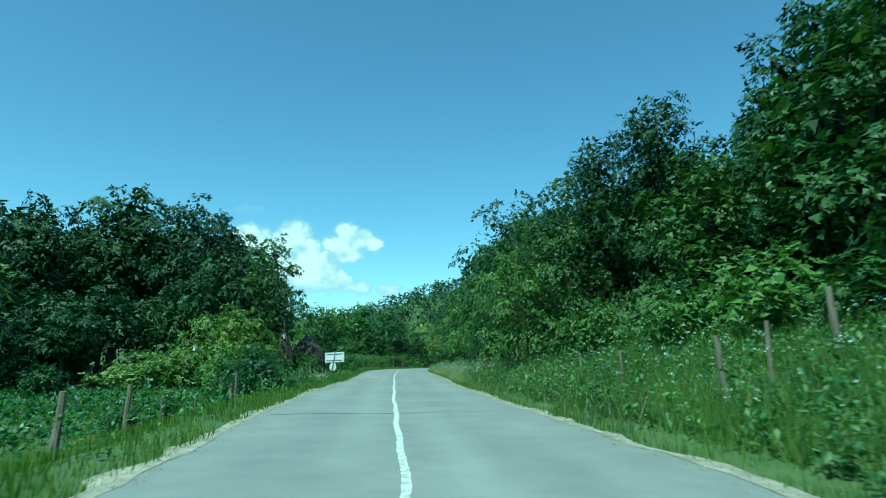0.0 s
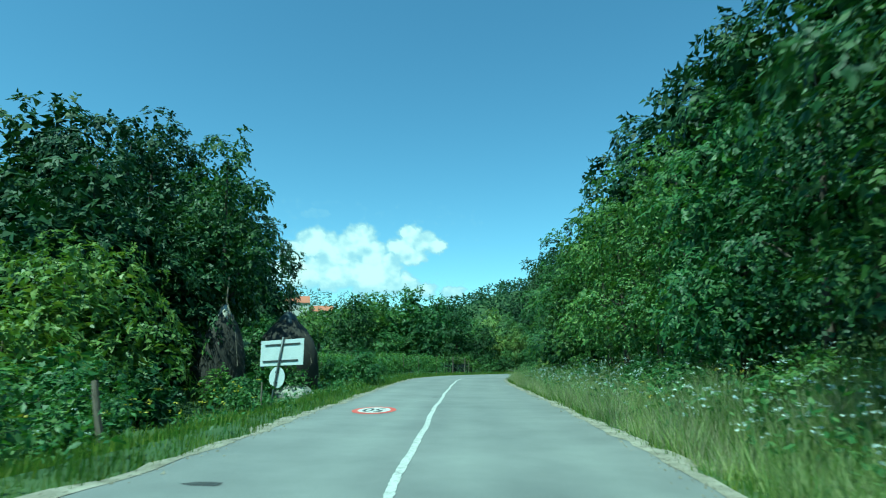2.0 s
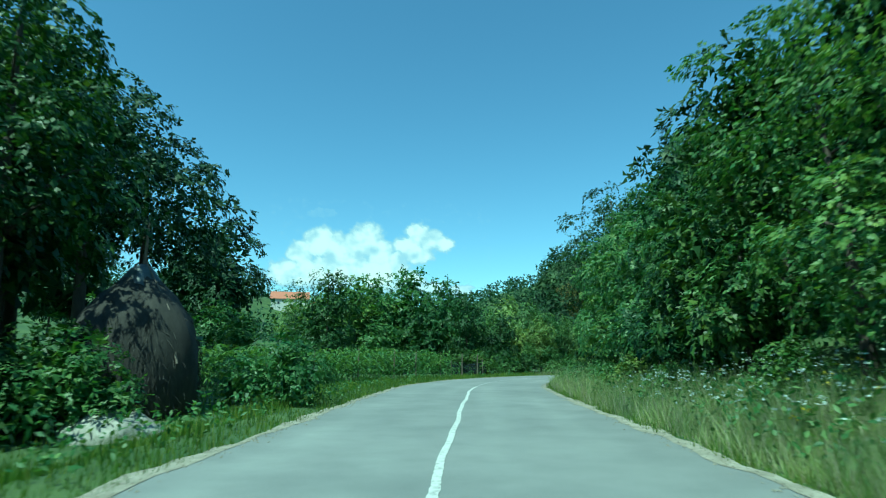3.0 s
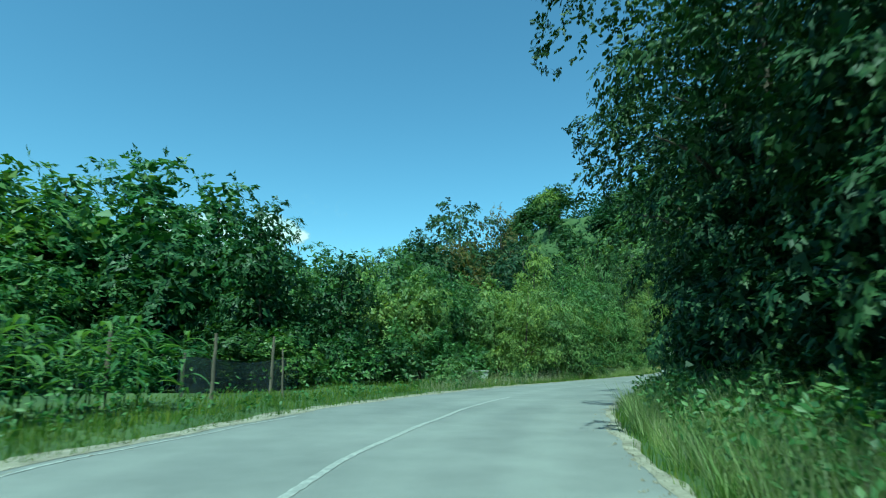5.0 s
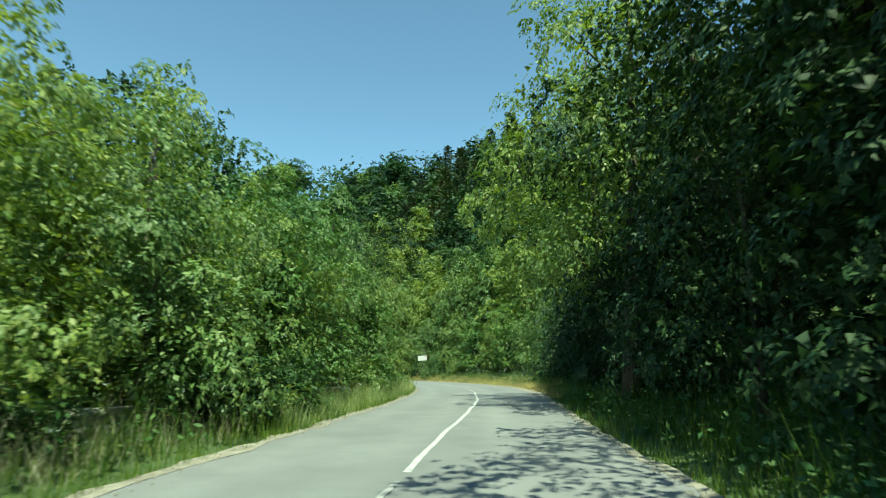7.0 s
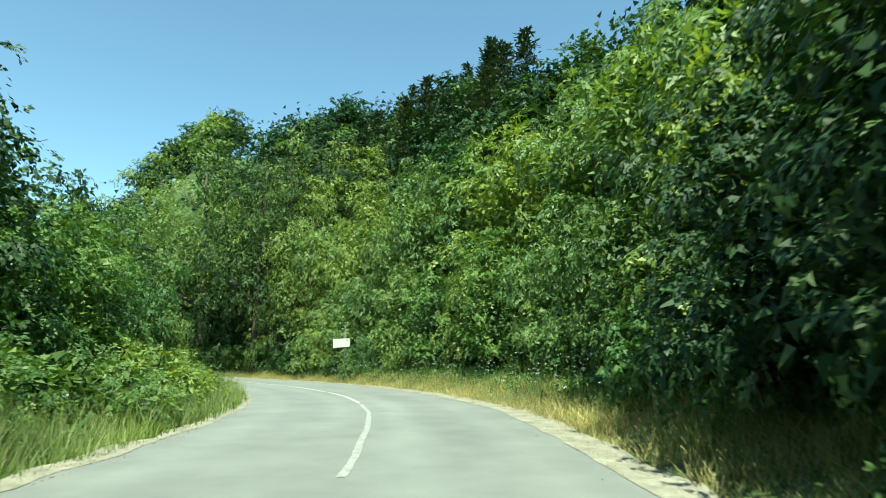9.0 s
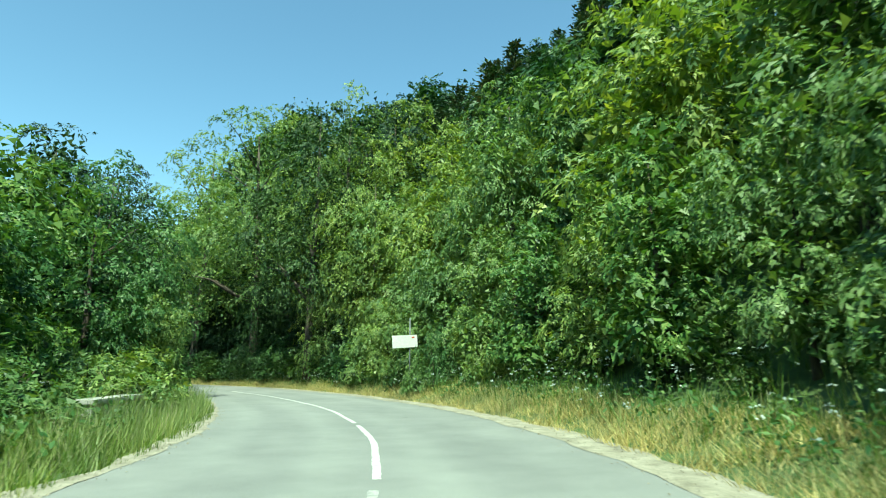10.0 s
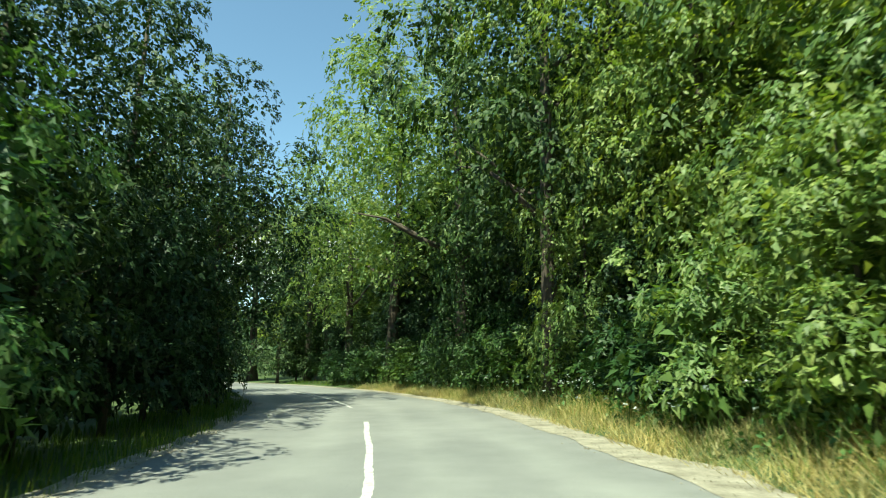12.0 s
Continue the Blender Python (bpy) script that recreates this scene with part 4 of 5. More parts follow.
    # the group in the bend
    for kind, x, y, h, w in (("wall_c", -0.6, 114.6, 6.4, 0.95), ("wall_c", -1.8, 117.2, 8.6, 0.95), ("oak", 7.7, 151, 21.0, 0.95), ("dry", 12.2, 150, 20.2, 0.7), ("wall_c", 2.6, 117.6, 6.8, 0.9), ("wall_c", 7.0, 119.8, 6.8, 0.85), ("wall_c", 4.6, 117.6, 5.8, 0.8), ("wall_c", 9.4, 118.6, 4.6, 0.75), ("wall", 12.4, 121.8, 5.2, 0.75), ("bush_b", 10.6, 118.4, 1.7, 0.9), ("bush_b", 12.2, 120.2, 1.6, 0.9), ("wall_c", 6.0, 124.6, 7.6, 1.0), ("robinia", 9.6, 124.8, 10.2, 0.8), ("oak_b", 9.4, 129, 11.4, 0.9), ("wall", 12.3, 126.6, 8.8, 0.9), ("wall", 3.4, 121.5, 6.6, 1.0), ("wall", 14.9, 131.0, 9.6, 0.85), ("robinia", 18.8, 134.0, 11.2, 0.8), ("wall_b", 13.4, 132.0, 10.4, 1.0), ("wall", 1.0, 115.8, 6.4, 0.9), ("wall_c", -3.6, 114.0, 6.0, 0.95), ("wall", -6.4, 111.5, 7.2, 1.0), ("wall", -9.5, 109, 5.0, 1.1), ("bush", -7.2, 104.6, 2.6, 1.2), ("bush_b", -9.0, 103.6, 2.8, 1.2), ("bush", -4.6, 106.6, 2.4, 1.2), ("bush_b", -2.6, 108.6, 2.2, 1.2), ("bush", -11.5, 102.0, 2.6, 1.3), ("wall", -2.0, 111.6, 3.4, 1.0), ("wall", 0.4, 112.6, 3.0, 1.0), ("wall", -5.0, 109.6, 3.6, 1.0), ("bush", 2.4, 114.6, 2.2, 1.1), ("thicket", -3.0, 119.5, 7.0, 1.0), ("thicket", 1.5, 124.0, 7.5, 1.0), ("thicket", -8.5, 115.0, 7.0, 1.0), ("bush_b", -14.5, 99.6, 2.6, 1.3), ("oak_b", 1.5, 149, 15.5, 1.0), ("tall", 13.8, 144.3, 17.4, 0.75), ("robinia_b", -4, 132, 10.5, 1.0), ("oak_b", -12, 138, 12, 1.0), ("oak", 3, 136, 12, 1.0), ("wall", 19.4, 131.4, 6.0, 0.8), ("wall", 9.2, 121.5, 5.2, 0.8), ("thicket", 22.2, 143.5, 8.5, 0.9), ("oak", 20, 152, 11.0, 0.9), ("dry", 5.5, 141, 13.5, 0.8), ("thicket", 14, 152, 9, 1.0)):
        put(kind, x, y, h, w)
    # bushes and brambles that line the outer edge of the bend
    for y in np.arange(105.5, 118, 1.5):
        x, yy = station(y, -1, rng.uniform(2.6, 4.6))
        kind, tall = rng.choice(("bramble", "bramble", "bush")), rng.uniform(1.2, 2.1)
        if open_to(x, yy, 2.2):
            put(kind, x, yy, tall, 1.15)
    for y in np.arange(112.5, 131, 2.2):
        x, yy = station(y, -1, rng.uniform(1.5, 2.1))
        if open_to(x, yy, 1.7):
            put(rng.choice(("bramble", "bush_b", "bush")), x, yy, rng.uniform(0.9, 1.5), 1.05)
    for y in np.arange(118.5, 133, 2.7):
        x, yy = station(y, -1, rng.uniform(2.5, 3.1))
        if open_to(x, yy, 1.8):
            put(rng.choice(("wall_c", "wall_c", "wall")), x, yy, rng.uniform(5.0, 6.6), 0.85)
    for y, past, tall in ((112.0, 2.9, 6.6), (115.0, 2.6, 7.0), (120.5, 3.2, 7.2), (123.5, 3.4, 7.4)):
        x, yy = station(y, -1, past)
        put("wall" if y > 118 else "wall_c", x, yy, tall, 1.0)
    for y in np.arange(134, 161, 1.7):
        x, yy = station(y, -1, rng.uniform(1.6, 3.2))
        if open_to(x, yy, 2.0):
            put(rng.choice(("bramble", "bramble", "bush")), x, yy, rng.uniform(0.9, 1.7), 1.15)
    for y in np.arange(140, 158, 3.6):
        x, yy = station(y, -1, rng.uniform(5.0, 6.5))
        put(rng.choice(("wall", "wall_c", "wall")), x, yy, rng.uniform(5.0, 6.4), 1.0)
    # past y 166 the dark leaves of wall_b carry this side's shade
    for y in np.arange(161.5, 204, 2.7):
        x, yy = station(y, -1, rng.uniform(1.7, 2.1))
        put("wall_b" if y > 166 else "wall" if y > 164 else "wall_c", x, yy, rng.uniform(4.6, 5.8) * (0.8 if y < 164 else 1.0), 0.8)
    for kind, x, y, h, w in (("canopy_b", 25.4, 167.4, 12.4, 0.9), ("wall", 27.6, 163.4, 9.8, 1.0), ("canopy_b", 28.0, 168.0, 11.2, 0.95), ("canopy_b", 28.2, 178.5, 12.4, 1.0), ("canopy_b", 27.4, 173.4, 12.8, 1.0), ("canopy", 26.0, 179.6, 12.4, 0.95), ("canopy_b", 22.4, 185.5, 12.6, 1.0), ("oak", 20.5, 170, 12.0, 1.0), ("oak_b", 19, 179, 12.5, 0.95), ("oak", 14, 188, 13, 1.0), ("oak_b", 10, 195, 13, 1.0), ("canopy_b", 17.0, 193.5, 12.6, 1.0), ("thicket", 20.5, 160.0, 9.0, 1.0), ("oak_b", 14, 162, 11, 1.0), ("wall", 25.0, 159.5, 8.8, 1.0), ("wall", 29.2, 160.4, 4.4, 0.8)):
        put(kind, x, y, h, w)
    # the open bank with trees above it
    for kind, x, y, h, w in (("wall_d", 13.5, 17.5, 10.0, 1.1), ("wall_d", 9.8, 21.5, 7.0, 1.1), ("canopy_b", 11.0, 28.5, 12.2, 1.0), ("wall_d", 6.3, 29.2, 9.2, 1.0), ("wall", 3.6, 28.6, 6.8, 0.85), ("canopy_b", 17.5, 24, 12.6, 1.0), ("wall_d", 14, 8, 8.5, 1.1), ("wall", 15, 13, 7, 1.2), ("oak", 20, 4, 12, 1.0), ("wall_d", 12.5, 3, 5, 1.0), ("canopy_b", 9.2, 33, 12.4, 0.95), ("wall_d", 4.5, 33.4, 9.8, 1.04), ("canopy_b", 20, 16, 13.5, 1.1), ("thicket", 14, 23, 8.0, 1.1), ("thicket", 18, 29, 9.5, 1.1), ("thicket", 11.5, 25.5, 7.0, 1.0), ("thicket", 17, 11, 8.0, 1.1), ("wall", 12, -4, 7, 1.0), ("oak", 18, -6, 11, 1.0), ("bush", 8.0, 19.5, 2.4, 1.2), ("bush", 9.6, 16.5, 2.6, 1.2), ("bush_b", 10.4, 13.0, 2.4, 1.2), ("bush", 6.3, 24.5, 2.6, 1.0)):
        put(kind, x, y, h, w)
    for y in np.arange(36, 84, 3.4):
        x, yy = station(y, 1, rng.uniform(3.3, 4.2))
        put(rng.choice(("wall", "wall_d", "wall")), x, yy, rng.uniform(6.2, 7.8), rng.uniform(0.9, 1.05))
    for y in np.arange(68, 108, 2.3):
        x, yy = station(y, 1, rng.uniform(1.7, 2.5))
        put(rng.choice(("bush", "bush_b", "bush_b")), x, yy, rng.uniform(0.7, 1.15), 1.1)
    for y in np.arange(38, 66, 4.5):
        x, yy = station(y, 1, rng.uniform(1.8, 2.8))
        put(rng.choice(("bramble", "bush")), x, yy, rng.uniform(0.8, 1.4), 1.1)
    # the road's dark right side: its shade is coloured into the wall_b leaves
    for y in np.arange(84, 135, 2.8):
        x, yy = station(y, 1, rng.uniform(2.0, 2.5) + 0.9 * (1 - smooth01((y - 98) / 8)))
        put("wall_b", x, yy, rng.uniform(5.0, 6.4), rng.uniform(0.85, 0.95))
    for y in np.arange(38, 134, 5.4):
        x, yy = station(y, 1, rng.uniform(7.0, 9.0))
        put(rng.choice(("oak_b", "oak", "tall")), x, yy, rng.uniform(9.5, 12.0), rng.uniform(0.95, 1.1), detail="mid")
    # canopy_b here: dark leaf colour again in place of deep shade
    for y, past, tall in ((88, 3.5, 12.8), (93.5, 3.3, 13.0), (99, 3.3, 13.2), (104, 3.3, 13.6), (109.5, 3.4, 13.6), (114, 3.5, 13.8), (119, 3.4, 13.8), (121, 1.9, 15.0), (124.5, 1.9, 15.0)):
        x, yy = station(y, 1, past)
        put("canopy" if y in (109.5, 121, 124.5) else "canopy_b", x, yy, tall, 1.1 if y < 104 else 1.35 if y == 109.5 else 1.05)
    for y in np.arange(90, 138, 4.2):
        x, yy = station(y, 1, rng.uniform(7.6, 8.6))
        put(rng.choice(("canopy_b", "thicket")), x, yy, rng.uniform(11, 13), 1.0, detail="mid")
    for y in (171.5, 176.0, 181.0, 185.5, 190):
        x, yy = station(y, 1, rng.uniform(4.6, 5.2))
        put("wall_c" if y < 178 else "canopy_b", x, yy, rng.uniform(10.5, 12.5) * (0.85 if y < 178 else 1.0), 1.05)
    for y in np.arange(169, 196, 1.9):
        x, yy = station(y, 1, rng.uniform(2.0, 2.9))
        put("bush_b", x, yy, rng.uniform(1.8, 2.8), 1.1)
    # low trees before the trunks, the hollow's shade put into their leaf colour
    for y in np.arange(171, 204, 2.6):
        x, yy = station(y, 1, rng.uniform(3.1, 3.7))
        put("wall_b", x, yy, rng.uniform(4.2, 5.6), 0.85)
    for y in np.arange(134, 170, 2.9):
        x, yy = station(y, 1, rng.uniform(3.3, 4.0))
        put(rng.choice(("wall", "wall_c", "wall_c")) if y < 160 else "wall_c", x, yy, rng.uniform(5.0, 6.8), rng.uniform(0.85, 1.0))
    for y in np.arange(162, 168, 2.3):
        x, yy = station(y, 1, rng.uniform(1.9, 2.3))
        put("wall_c", x, yy, rng.uniform(3.2, 4.4), 0.95)
    for y in np.arange(135, 169, 2.7):
        near = y < 161
        x, yy = station(y, 1, rng.uniform(2.7, 3.3) if near else rng.uniform(1.9, 2.5))
        put(rng.choice(("bush", "bush_b", "bramble") if near else ("bush", "bush_b")), x, yy, rng.uniform(0.9, 1.4) if near else rng.uniform(1.3, 2.2), rng.uniform(0.95, 1.1))
    for y in np.arange(134, 200, 4.4):
        x, yy = station(y, 1, rng.uniform(6.0, 8.0))
        put(rng.choice(("robinia", "robinia_b", "wall_c")), x, yy, rng.uniform(9.5, 12.0), 1.05, detail="mid")
    # crowns that close the view past the last bend
    for kind, x, y, h, w in (("canopy", 41.5, 176.0, 20.0, 0.9), ("canopy_b", 39.2, 175.2, 20.2 - ground_z(39.2, 175.2), 0.85), ("canopy_b", 45.4, 176.4, 21.4 - ground_z(45.4, 176.4), 0.9), ("canopy", 42.0, 170.6, 13.0, 0.95), ("canopy_b", 39.6, 181.0, 13.0, 0.9), ("canopy", 37.0, 184.4, 22.0, 1.12), ("canopy", 33.4, 192.5, 22.0, 1.0), ("canopy_b", 26.0, 204.5, 16.0, 1.0), ("canopy", 46.5, 177, 17.0, 0.9), ("canopy", 29.8, 199, 18.5, 1.0), ("canopy", 44.0, 165.5, 12.5, 0.95), ("canopy", 44.0, 158.5, 12.0, 0.9), ("wall_b", 24, 204, 7, 1.0), ("oak", 20, 211, 17, 1.0), ("thicket", 13.0, 217, 9, 1.1), ("oak", 8, 224, 14, 1.1), ("oak_b", 26, 214, 18, 1.0), ("thicket", 18.5, 209.5, 9, 1.0), ("thicket", 5, 219, 7, 1.1)):
        put(kind, x, y, h, w)
    # the wooded slope above
    for _ in range(80):
        y = rng.uniform(20, 205)
        x, yy = station(y, 1, rng.uniform(11, 55))
        if clear(x, yy, 10):
            put(rng.choice(("far_oak", "far_oak", "far_robinia") if y < 125 else ("thicket", "far_oak", "thicket")), x, yy, rng.uniform(8, 12) + (1.8 if y > 125 else 0), 1.15)
    for _ in range(70):
        x, y = rng.uniform(34, 84), rng.uniform(172, 236)
        if clear(x, y, 12):
            put(rng.choice(("far_oak", "thicket", "far_robinia", "thicket")), x, y, rng.uniform(7.5, 10.5), 1.15)
    for _ in range(60):
        x, y = rng.uniform(14, 60), rng.uniform(205, 290)
        if clear(x, y, 9):
            put(rng.choice(("far_oak", "far_robinia", "far_oak")), x, y, rng.uniform(9, 13), 1.2)
    put("bush", 34.0, 134.2, 2.6, 0.9)
    put("wall_d", 35.2, 135.6, 5.8, 0.8)
    put("bush", 40.3, 158.8, 2.8, 0.5)
    put("bramble", 39.6, 159.2, 1.3, 0.45)
    put("bramble", 41.7, 156.6, 2.2, 0.7)
    put("wall_c", 39.7, 173.9, 7.6, 0.62)
    put("wall_d", 37.1, 183.0, 8.2, 0.62)
    put("bush", 38.6, 180.2, 3.4, 0.8)
    for x, y, h in ((56, 194, 13), (66, 205, 13), (60, 199, 12), (72, 200, 13), (78, 214, 12), (52, 200, 12), (64, 190, 13), (84, 206, 13), (48, 207, 12), (70, 192, 13), (90, 215, 12), (58, 209, 12), (60, 186, 14), (68, 180, 15), (76, 190, 17), (82, 196, 17), (74, 184, 17), (80, 186, 17), (64, 194, 15), (70, 198, 16)):
        put("pine", x, y, h, 1.2)
    for _ in range(26):
        y = rng.uniform(60, 200)
        x, yy = station(y, -1, rng.uniform(34, 75))
        if clear(x, yy, 20):
            put(rng.choice(("far_oak", "far_robinia")), x, yy, rng.uniform(7, 11), 1.2)


def far_woods():
    """The woods on the far hills: crowns of clumps, finer on the nearer slopes."""
    rng = np.random.default_rng(31)
    for n, lo, hi, power, per, size in ((1400, 95, 320, 1.0, 64, 1.0), (9500, 300, 1450, 1.2, 16, 3.8)):
        ang = rng.uniform(-1.15, 1.0, n)
        dist = lo + (hi - lo) * rng.uniform(0, 1, n) ** power
        x, y = 10 + np.sin(ang) * dist, 100 + np.cos(ang) * dist
        keep = (beside(x, y)[0] > np.where(y > 205, 14, 44)) & (np.hypot(x + 96, y - 284) > 26)
        x, y, dist = x[keep], y[keep], dist[keep]
        z = height(x, y)
        r = rng.uniform(3.2, 5.2, len(x)) * (1 + dist / 900)
        idx = np.repeat(np.arange(len(x)), per)
        u = unit(rng.normal(0, 1, (len(idx), 3)) + np.array([0, 0, 0.5]))
        base = np.stack([x, y, z + r * 0.8], 1)[idx] + u * (r[idx, None] * rng.uniform(0.6, 1.0, (len(idx), 1))) * np.array([1, 1, 1.1])
        v, f = leaves(rng, base, u, size * 1.1, size, 0.2, 0.7, 3)
        tagged(mesh("far_woods", v.tolist(), f.tolist(), LEAF_FAR), "dense green woods covering the distant hills", "woods", kind="stuff")


def blades(name, mat, places, tall, wide, seed, label, lean=0.35):
    """Grass: one leaning blade at each place."""
    rng = np.random.default_rng(seed)
    x, y = places[:, 0], places[:, 1]
    n = len(x)
    z = height(x, y)
    h = tall * rng.uniform(0.45, 1.2, n) * np.clip(0.95 + 0.45 * np.sin(1.9 * x + 1.3 * np.sin(1.1 * y)) * np.cos(1.6 * y + 0.9 * np.sin(1.4 * x)) + 0.25 * np.sin(4.3 * x + 3.1 * y), 0.35, 1.6)
    a, b = rng.uniform(0, 6.283, n), rng.uniform(0, 6.283, n)
    w = wide * rng.uniform(0.7, 1.3, n)
    l = h * rng.uniform(0.1, 1.0, n) * lean
    p = np.stack([x, y, z - 0.03], 1)
    s = np.stack([np.cos(a) * w, np.sin(a) * w, 0 * w], 1)
    bend = np.stack([np.cos(b) * l, np.sin(b) * l, 0 * l], 1)
    up = np.stack([0 * h, 0 * h, h], 1)
    v = np.stack([p - s, p + s, p + up + bend], 1).reshape(-1, 3)
    ob = mesh(name, v.tolist(), np.arange(3 * n).reshape(n, 3).tolist(), mat)
    return tagged(ob, label, "grass", kind="stuff")


def along_road(rng, n, lo, hi, side, near, far, power=1.0):
    pick = np.flatnonzero((LINE[:, 1] >= lo) & (LINE[:, 1] <= hi))
    k = rng.choice(pick, n)
    past = near + (far - near) * rng.uniform(0, 1, n) ** power
    w = (WR if side > 0 else WL)[k] + past
    p = LINE[k] + SIDE[k] * (side * w)[:, None] + TAN[k] * rng.uniform(-0.3, 0.3, (n, 1))
    d = beside(p[:, 0], p[:, 1])[0]
    return p[d > near * 0.7 - 0.02]


def grasses():
    rng = np.random.default_rng(41)
    al = lambda *a: along_road(rng, *a)
    blades("roadside_grass", GRASS, np.vstack([al(64000, -4, 200, -1, 0.02, 2.6, 1.25), al(36000, -4, 128, 1, 0.05, 2.4, 1.15), al(9000, 128, 200, 1, 0.75, 2.6)]), 0.26, 0.010, 1, "short green grass on the road's verges")
    blades("meadow_grass", GRASS, np.vstack([al(50000, 2, 40, 1, 0.9, 11, 1.2), al(16000, 40, 135, 1, 0.7, 3.4), al(5000, 134, 190, 1, 1.3, 3.0), al(10000, 112, 165, -1, 0.6, 3.6)]), 0.62, 0.010, 2, "tall green grass on the roadside banks", 0.6)
    blades("field_grass", GRASS, np.vstack([al(36000, -2, 66, -1, 1.6, 14, 1.3), al(14000, 66, 112, -1, 1.4, 6)]), 0.22, 0.014, 3, "low green grass between fence and field")
    blades("dry_grass", GRASS_DRY, np.vstack([al(19000, 36, 76, 1, 0.3, 2.4), al(2500, 10, 40, 1, 0.5, 3), al(4500, 74, 100, 1, 0.5, 2.6), al(3000, 126, 156, -1, 0.4, 2.2), al(3000, 100, 126, -1, 0.6, 2.0)]), 0.6, 0.006, 4, "tall straw coloured dry grass at the road's edge", 0.7)
    blades("seeding_grass", GRASS_PALE, np.vstack([al(34000, 66, 108, 1, 0.35, 2.8), al(26000, 32, 66, 1, 0.3, 2.8), al(4000, 134, 190, 1, 0.9, 2.6), al(42000, 116, 162, -1, 0.2, 3.2, 0.9)]), 0.58, 0.008, 6, "tall pale green grass with seed heads at the road's edge", 0.8)
    blades("golden_grass", GRASS_DRY, np.vstack([al(46000, 128, 190, 1, 0.5, 2.3, 1.0)]), 0.3, 0.009, 5, "low golden dry grass beside the gravel edge", 1.6)
    # leafy weeds among the grass
    p = np.vstack([al(2600, 2, 38, 1, 0.8, 10, 1.1), al(2600, 38, 132, 1, 0.6, 3), al(500, 134, 190, 1, 1.3, 2.6), al(900, 112, 165, -1, 0.8, 3.2), al(500, 8, 110, -1, 0.6, 2.6), al(1700, 80, 108, 1, 0.7, 2.8)])
    idx = np.repeat(np.arange(len(p)), 9)
    u = unit(rng.normal(0, 1, (len(idx), 3)) + np.array([0, 0, 0.3]))
    top = (rng.uniform(0.15, 0.6, len(p)) + 0.45 * rng.uniform(0, 1, len(p)) ** 3)[idx]
    base = np.stack([p[idx, 0], p[idx, 1], height(p[:, 0], p[:, 1])[idx] + top * rng.uniform(0.2, 1.1, len(idx))], 1) + u * np.array([0.12, 0.12, 0.05])
    v, f = leaves(rng, base, u, 0.14, 0.07, 0.2)
    tagged(mesh("weeds", v.tolist(), f.tolist(), LEAF_BUSH), "leafy green weeds growing among the roadside grass", "weeds", kind="stuff")


def crops():
    """Low leafy rows on the field."""
    rng = np.random.default_rng(51)
    rows = []
    for r in range(24):
        off = 5.2 + r * 0.95
        y = np.arange(3, 44, 0.42)
        k = np.array([np.argmin(np.abs(LINE[:, 1] - q)) for q in y])
        p = LINE[k] - SIDE[k] * (WL[k] + off)[:, None]
        rows.append(p + rng.normal(0, 0.07, p.shape))
    p = np.vstack(rows)
    idx = np.repeat(np.arange(len(p)), 9)
    z = height(p[:, 0], p[:, 1])
    u = unit(rng.normal(0, 1, (len(idx), 3)) + np.array([0, 0, 0.6]))
    base = np.stack([p[:, 0], p[:, 1], z + 0.1], 1)[idx] + u * 0.1
    v, f = leaves(rng, base, u, 0.24, 0.15, 0.1)
    tagged(mesh("crop_rows", v.tolist(), f.tolist(), CROP), "rows of low leafy green crop on the field", "crop", kind="stuff")


def flowers():
    """White umbels on stems, and a few yellow ones."""
    rng = np.random.default_rng(61)
    for name, mat, sets, lo, hi, size, label in (
            ("white_wildflowers", PETAL, [(640, 2, 36, 1, 1.2, 8.0), (680, 30, 62, 1, 0.5, 3), (420, 138, 182, 1, 0.9, 3.2), (110, 112, 140, -1, 0.8, 3.0), (90, -2, 40, -1, 0.6, 4)], 0.45, 0.95, 0.036, "white wild flowers standing in the tall grass"),
            ("yellow_wildflowers", YELLOW_PETAL, [(60, 38, 60, 1, 0.8, 3.5), (40, 112, 130, -1, 0.8, 3), (24, 36, 44, -1, 0.8, 2)], 0.4, 0.8, 0.035, "small yellow wild flowers in the grass")):
        p = np.vstack([along_road(rng, *s) for s in sets])
        z = height(p[:, 0], p[:, 1]) + rng.uniform(lo, hi, len(p))
        idx = np.repeat(np.arange(len(p)), 5)
        u = unit(rng.normal(0, 1, (len(idx), 3)) * np.array([1, 1, 0.3]) + np.array([0, 0, 0.4]))
        base = np.stack([p[:, 0], p[:, 1], z], 1)[idx] + u * size * 0.7
        v, f = leaves(rng, base, u, size * 1.3, size, -0.2, 0.4)
        tagged(mesh(name, v.tolist(), f.tolist(), mat), label, "flowers", kind="stuff")


# ---- things beside the road ----
def fence_post(x, y, tall, r=0.05, lean=(0, 0), group="fence posts", label="weathered split wooden fence post", z=None, name="fence_post"):
    rng = random.Random(int(x * 100 + y * 10))
    n, pts, rad = 6, [], []
    for k in range(n):
        u = k / (n - 1)
        pts.append((lean[0] * u * tall + rng.uniform(-0.012, 0.012), lean[1] * u * tall + rng.uniform(-0.012, 0.012), -0.25 + (tall + 0.25) * u))
        rad.append(r * (1.1 - 0.25 * u) * rng.uniform(0.9, 1.1))
    v, f = tube(pts, rad, 7)
    ob = mesh(name, v, f, POST_WOOD)
    ob.location = (x, y, ground_z(x, y) if z is None else z)
    return tagged(ob, label, "fence post", group)


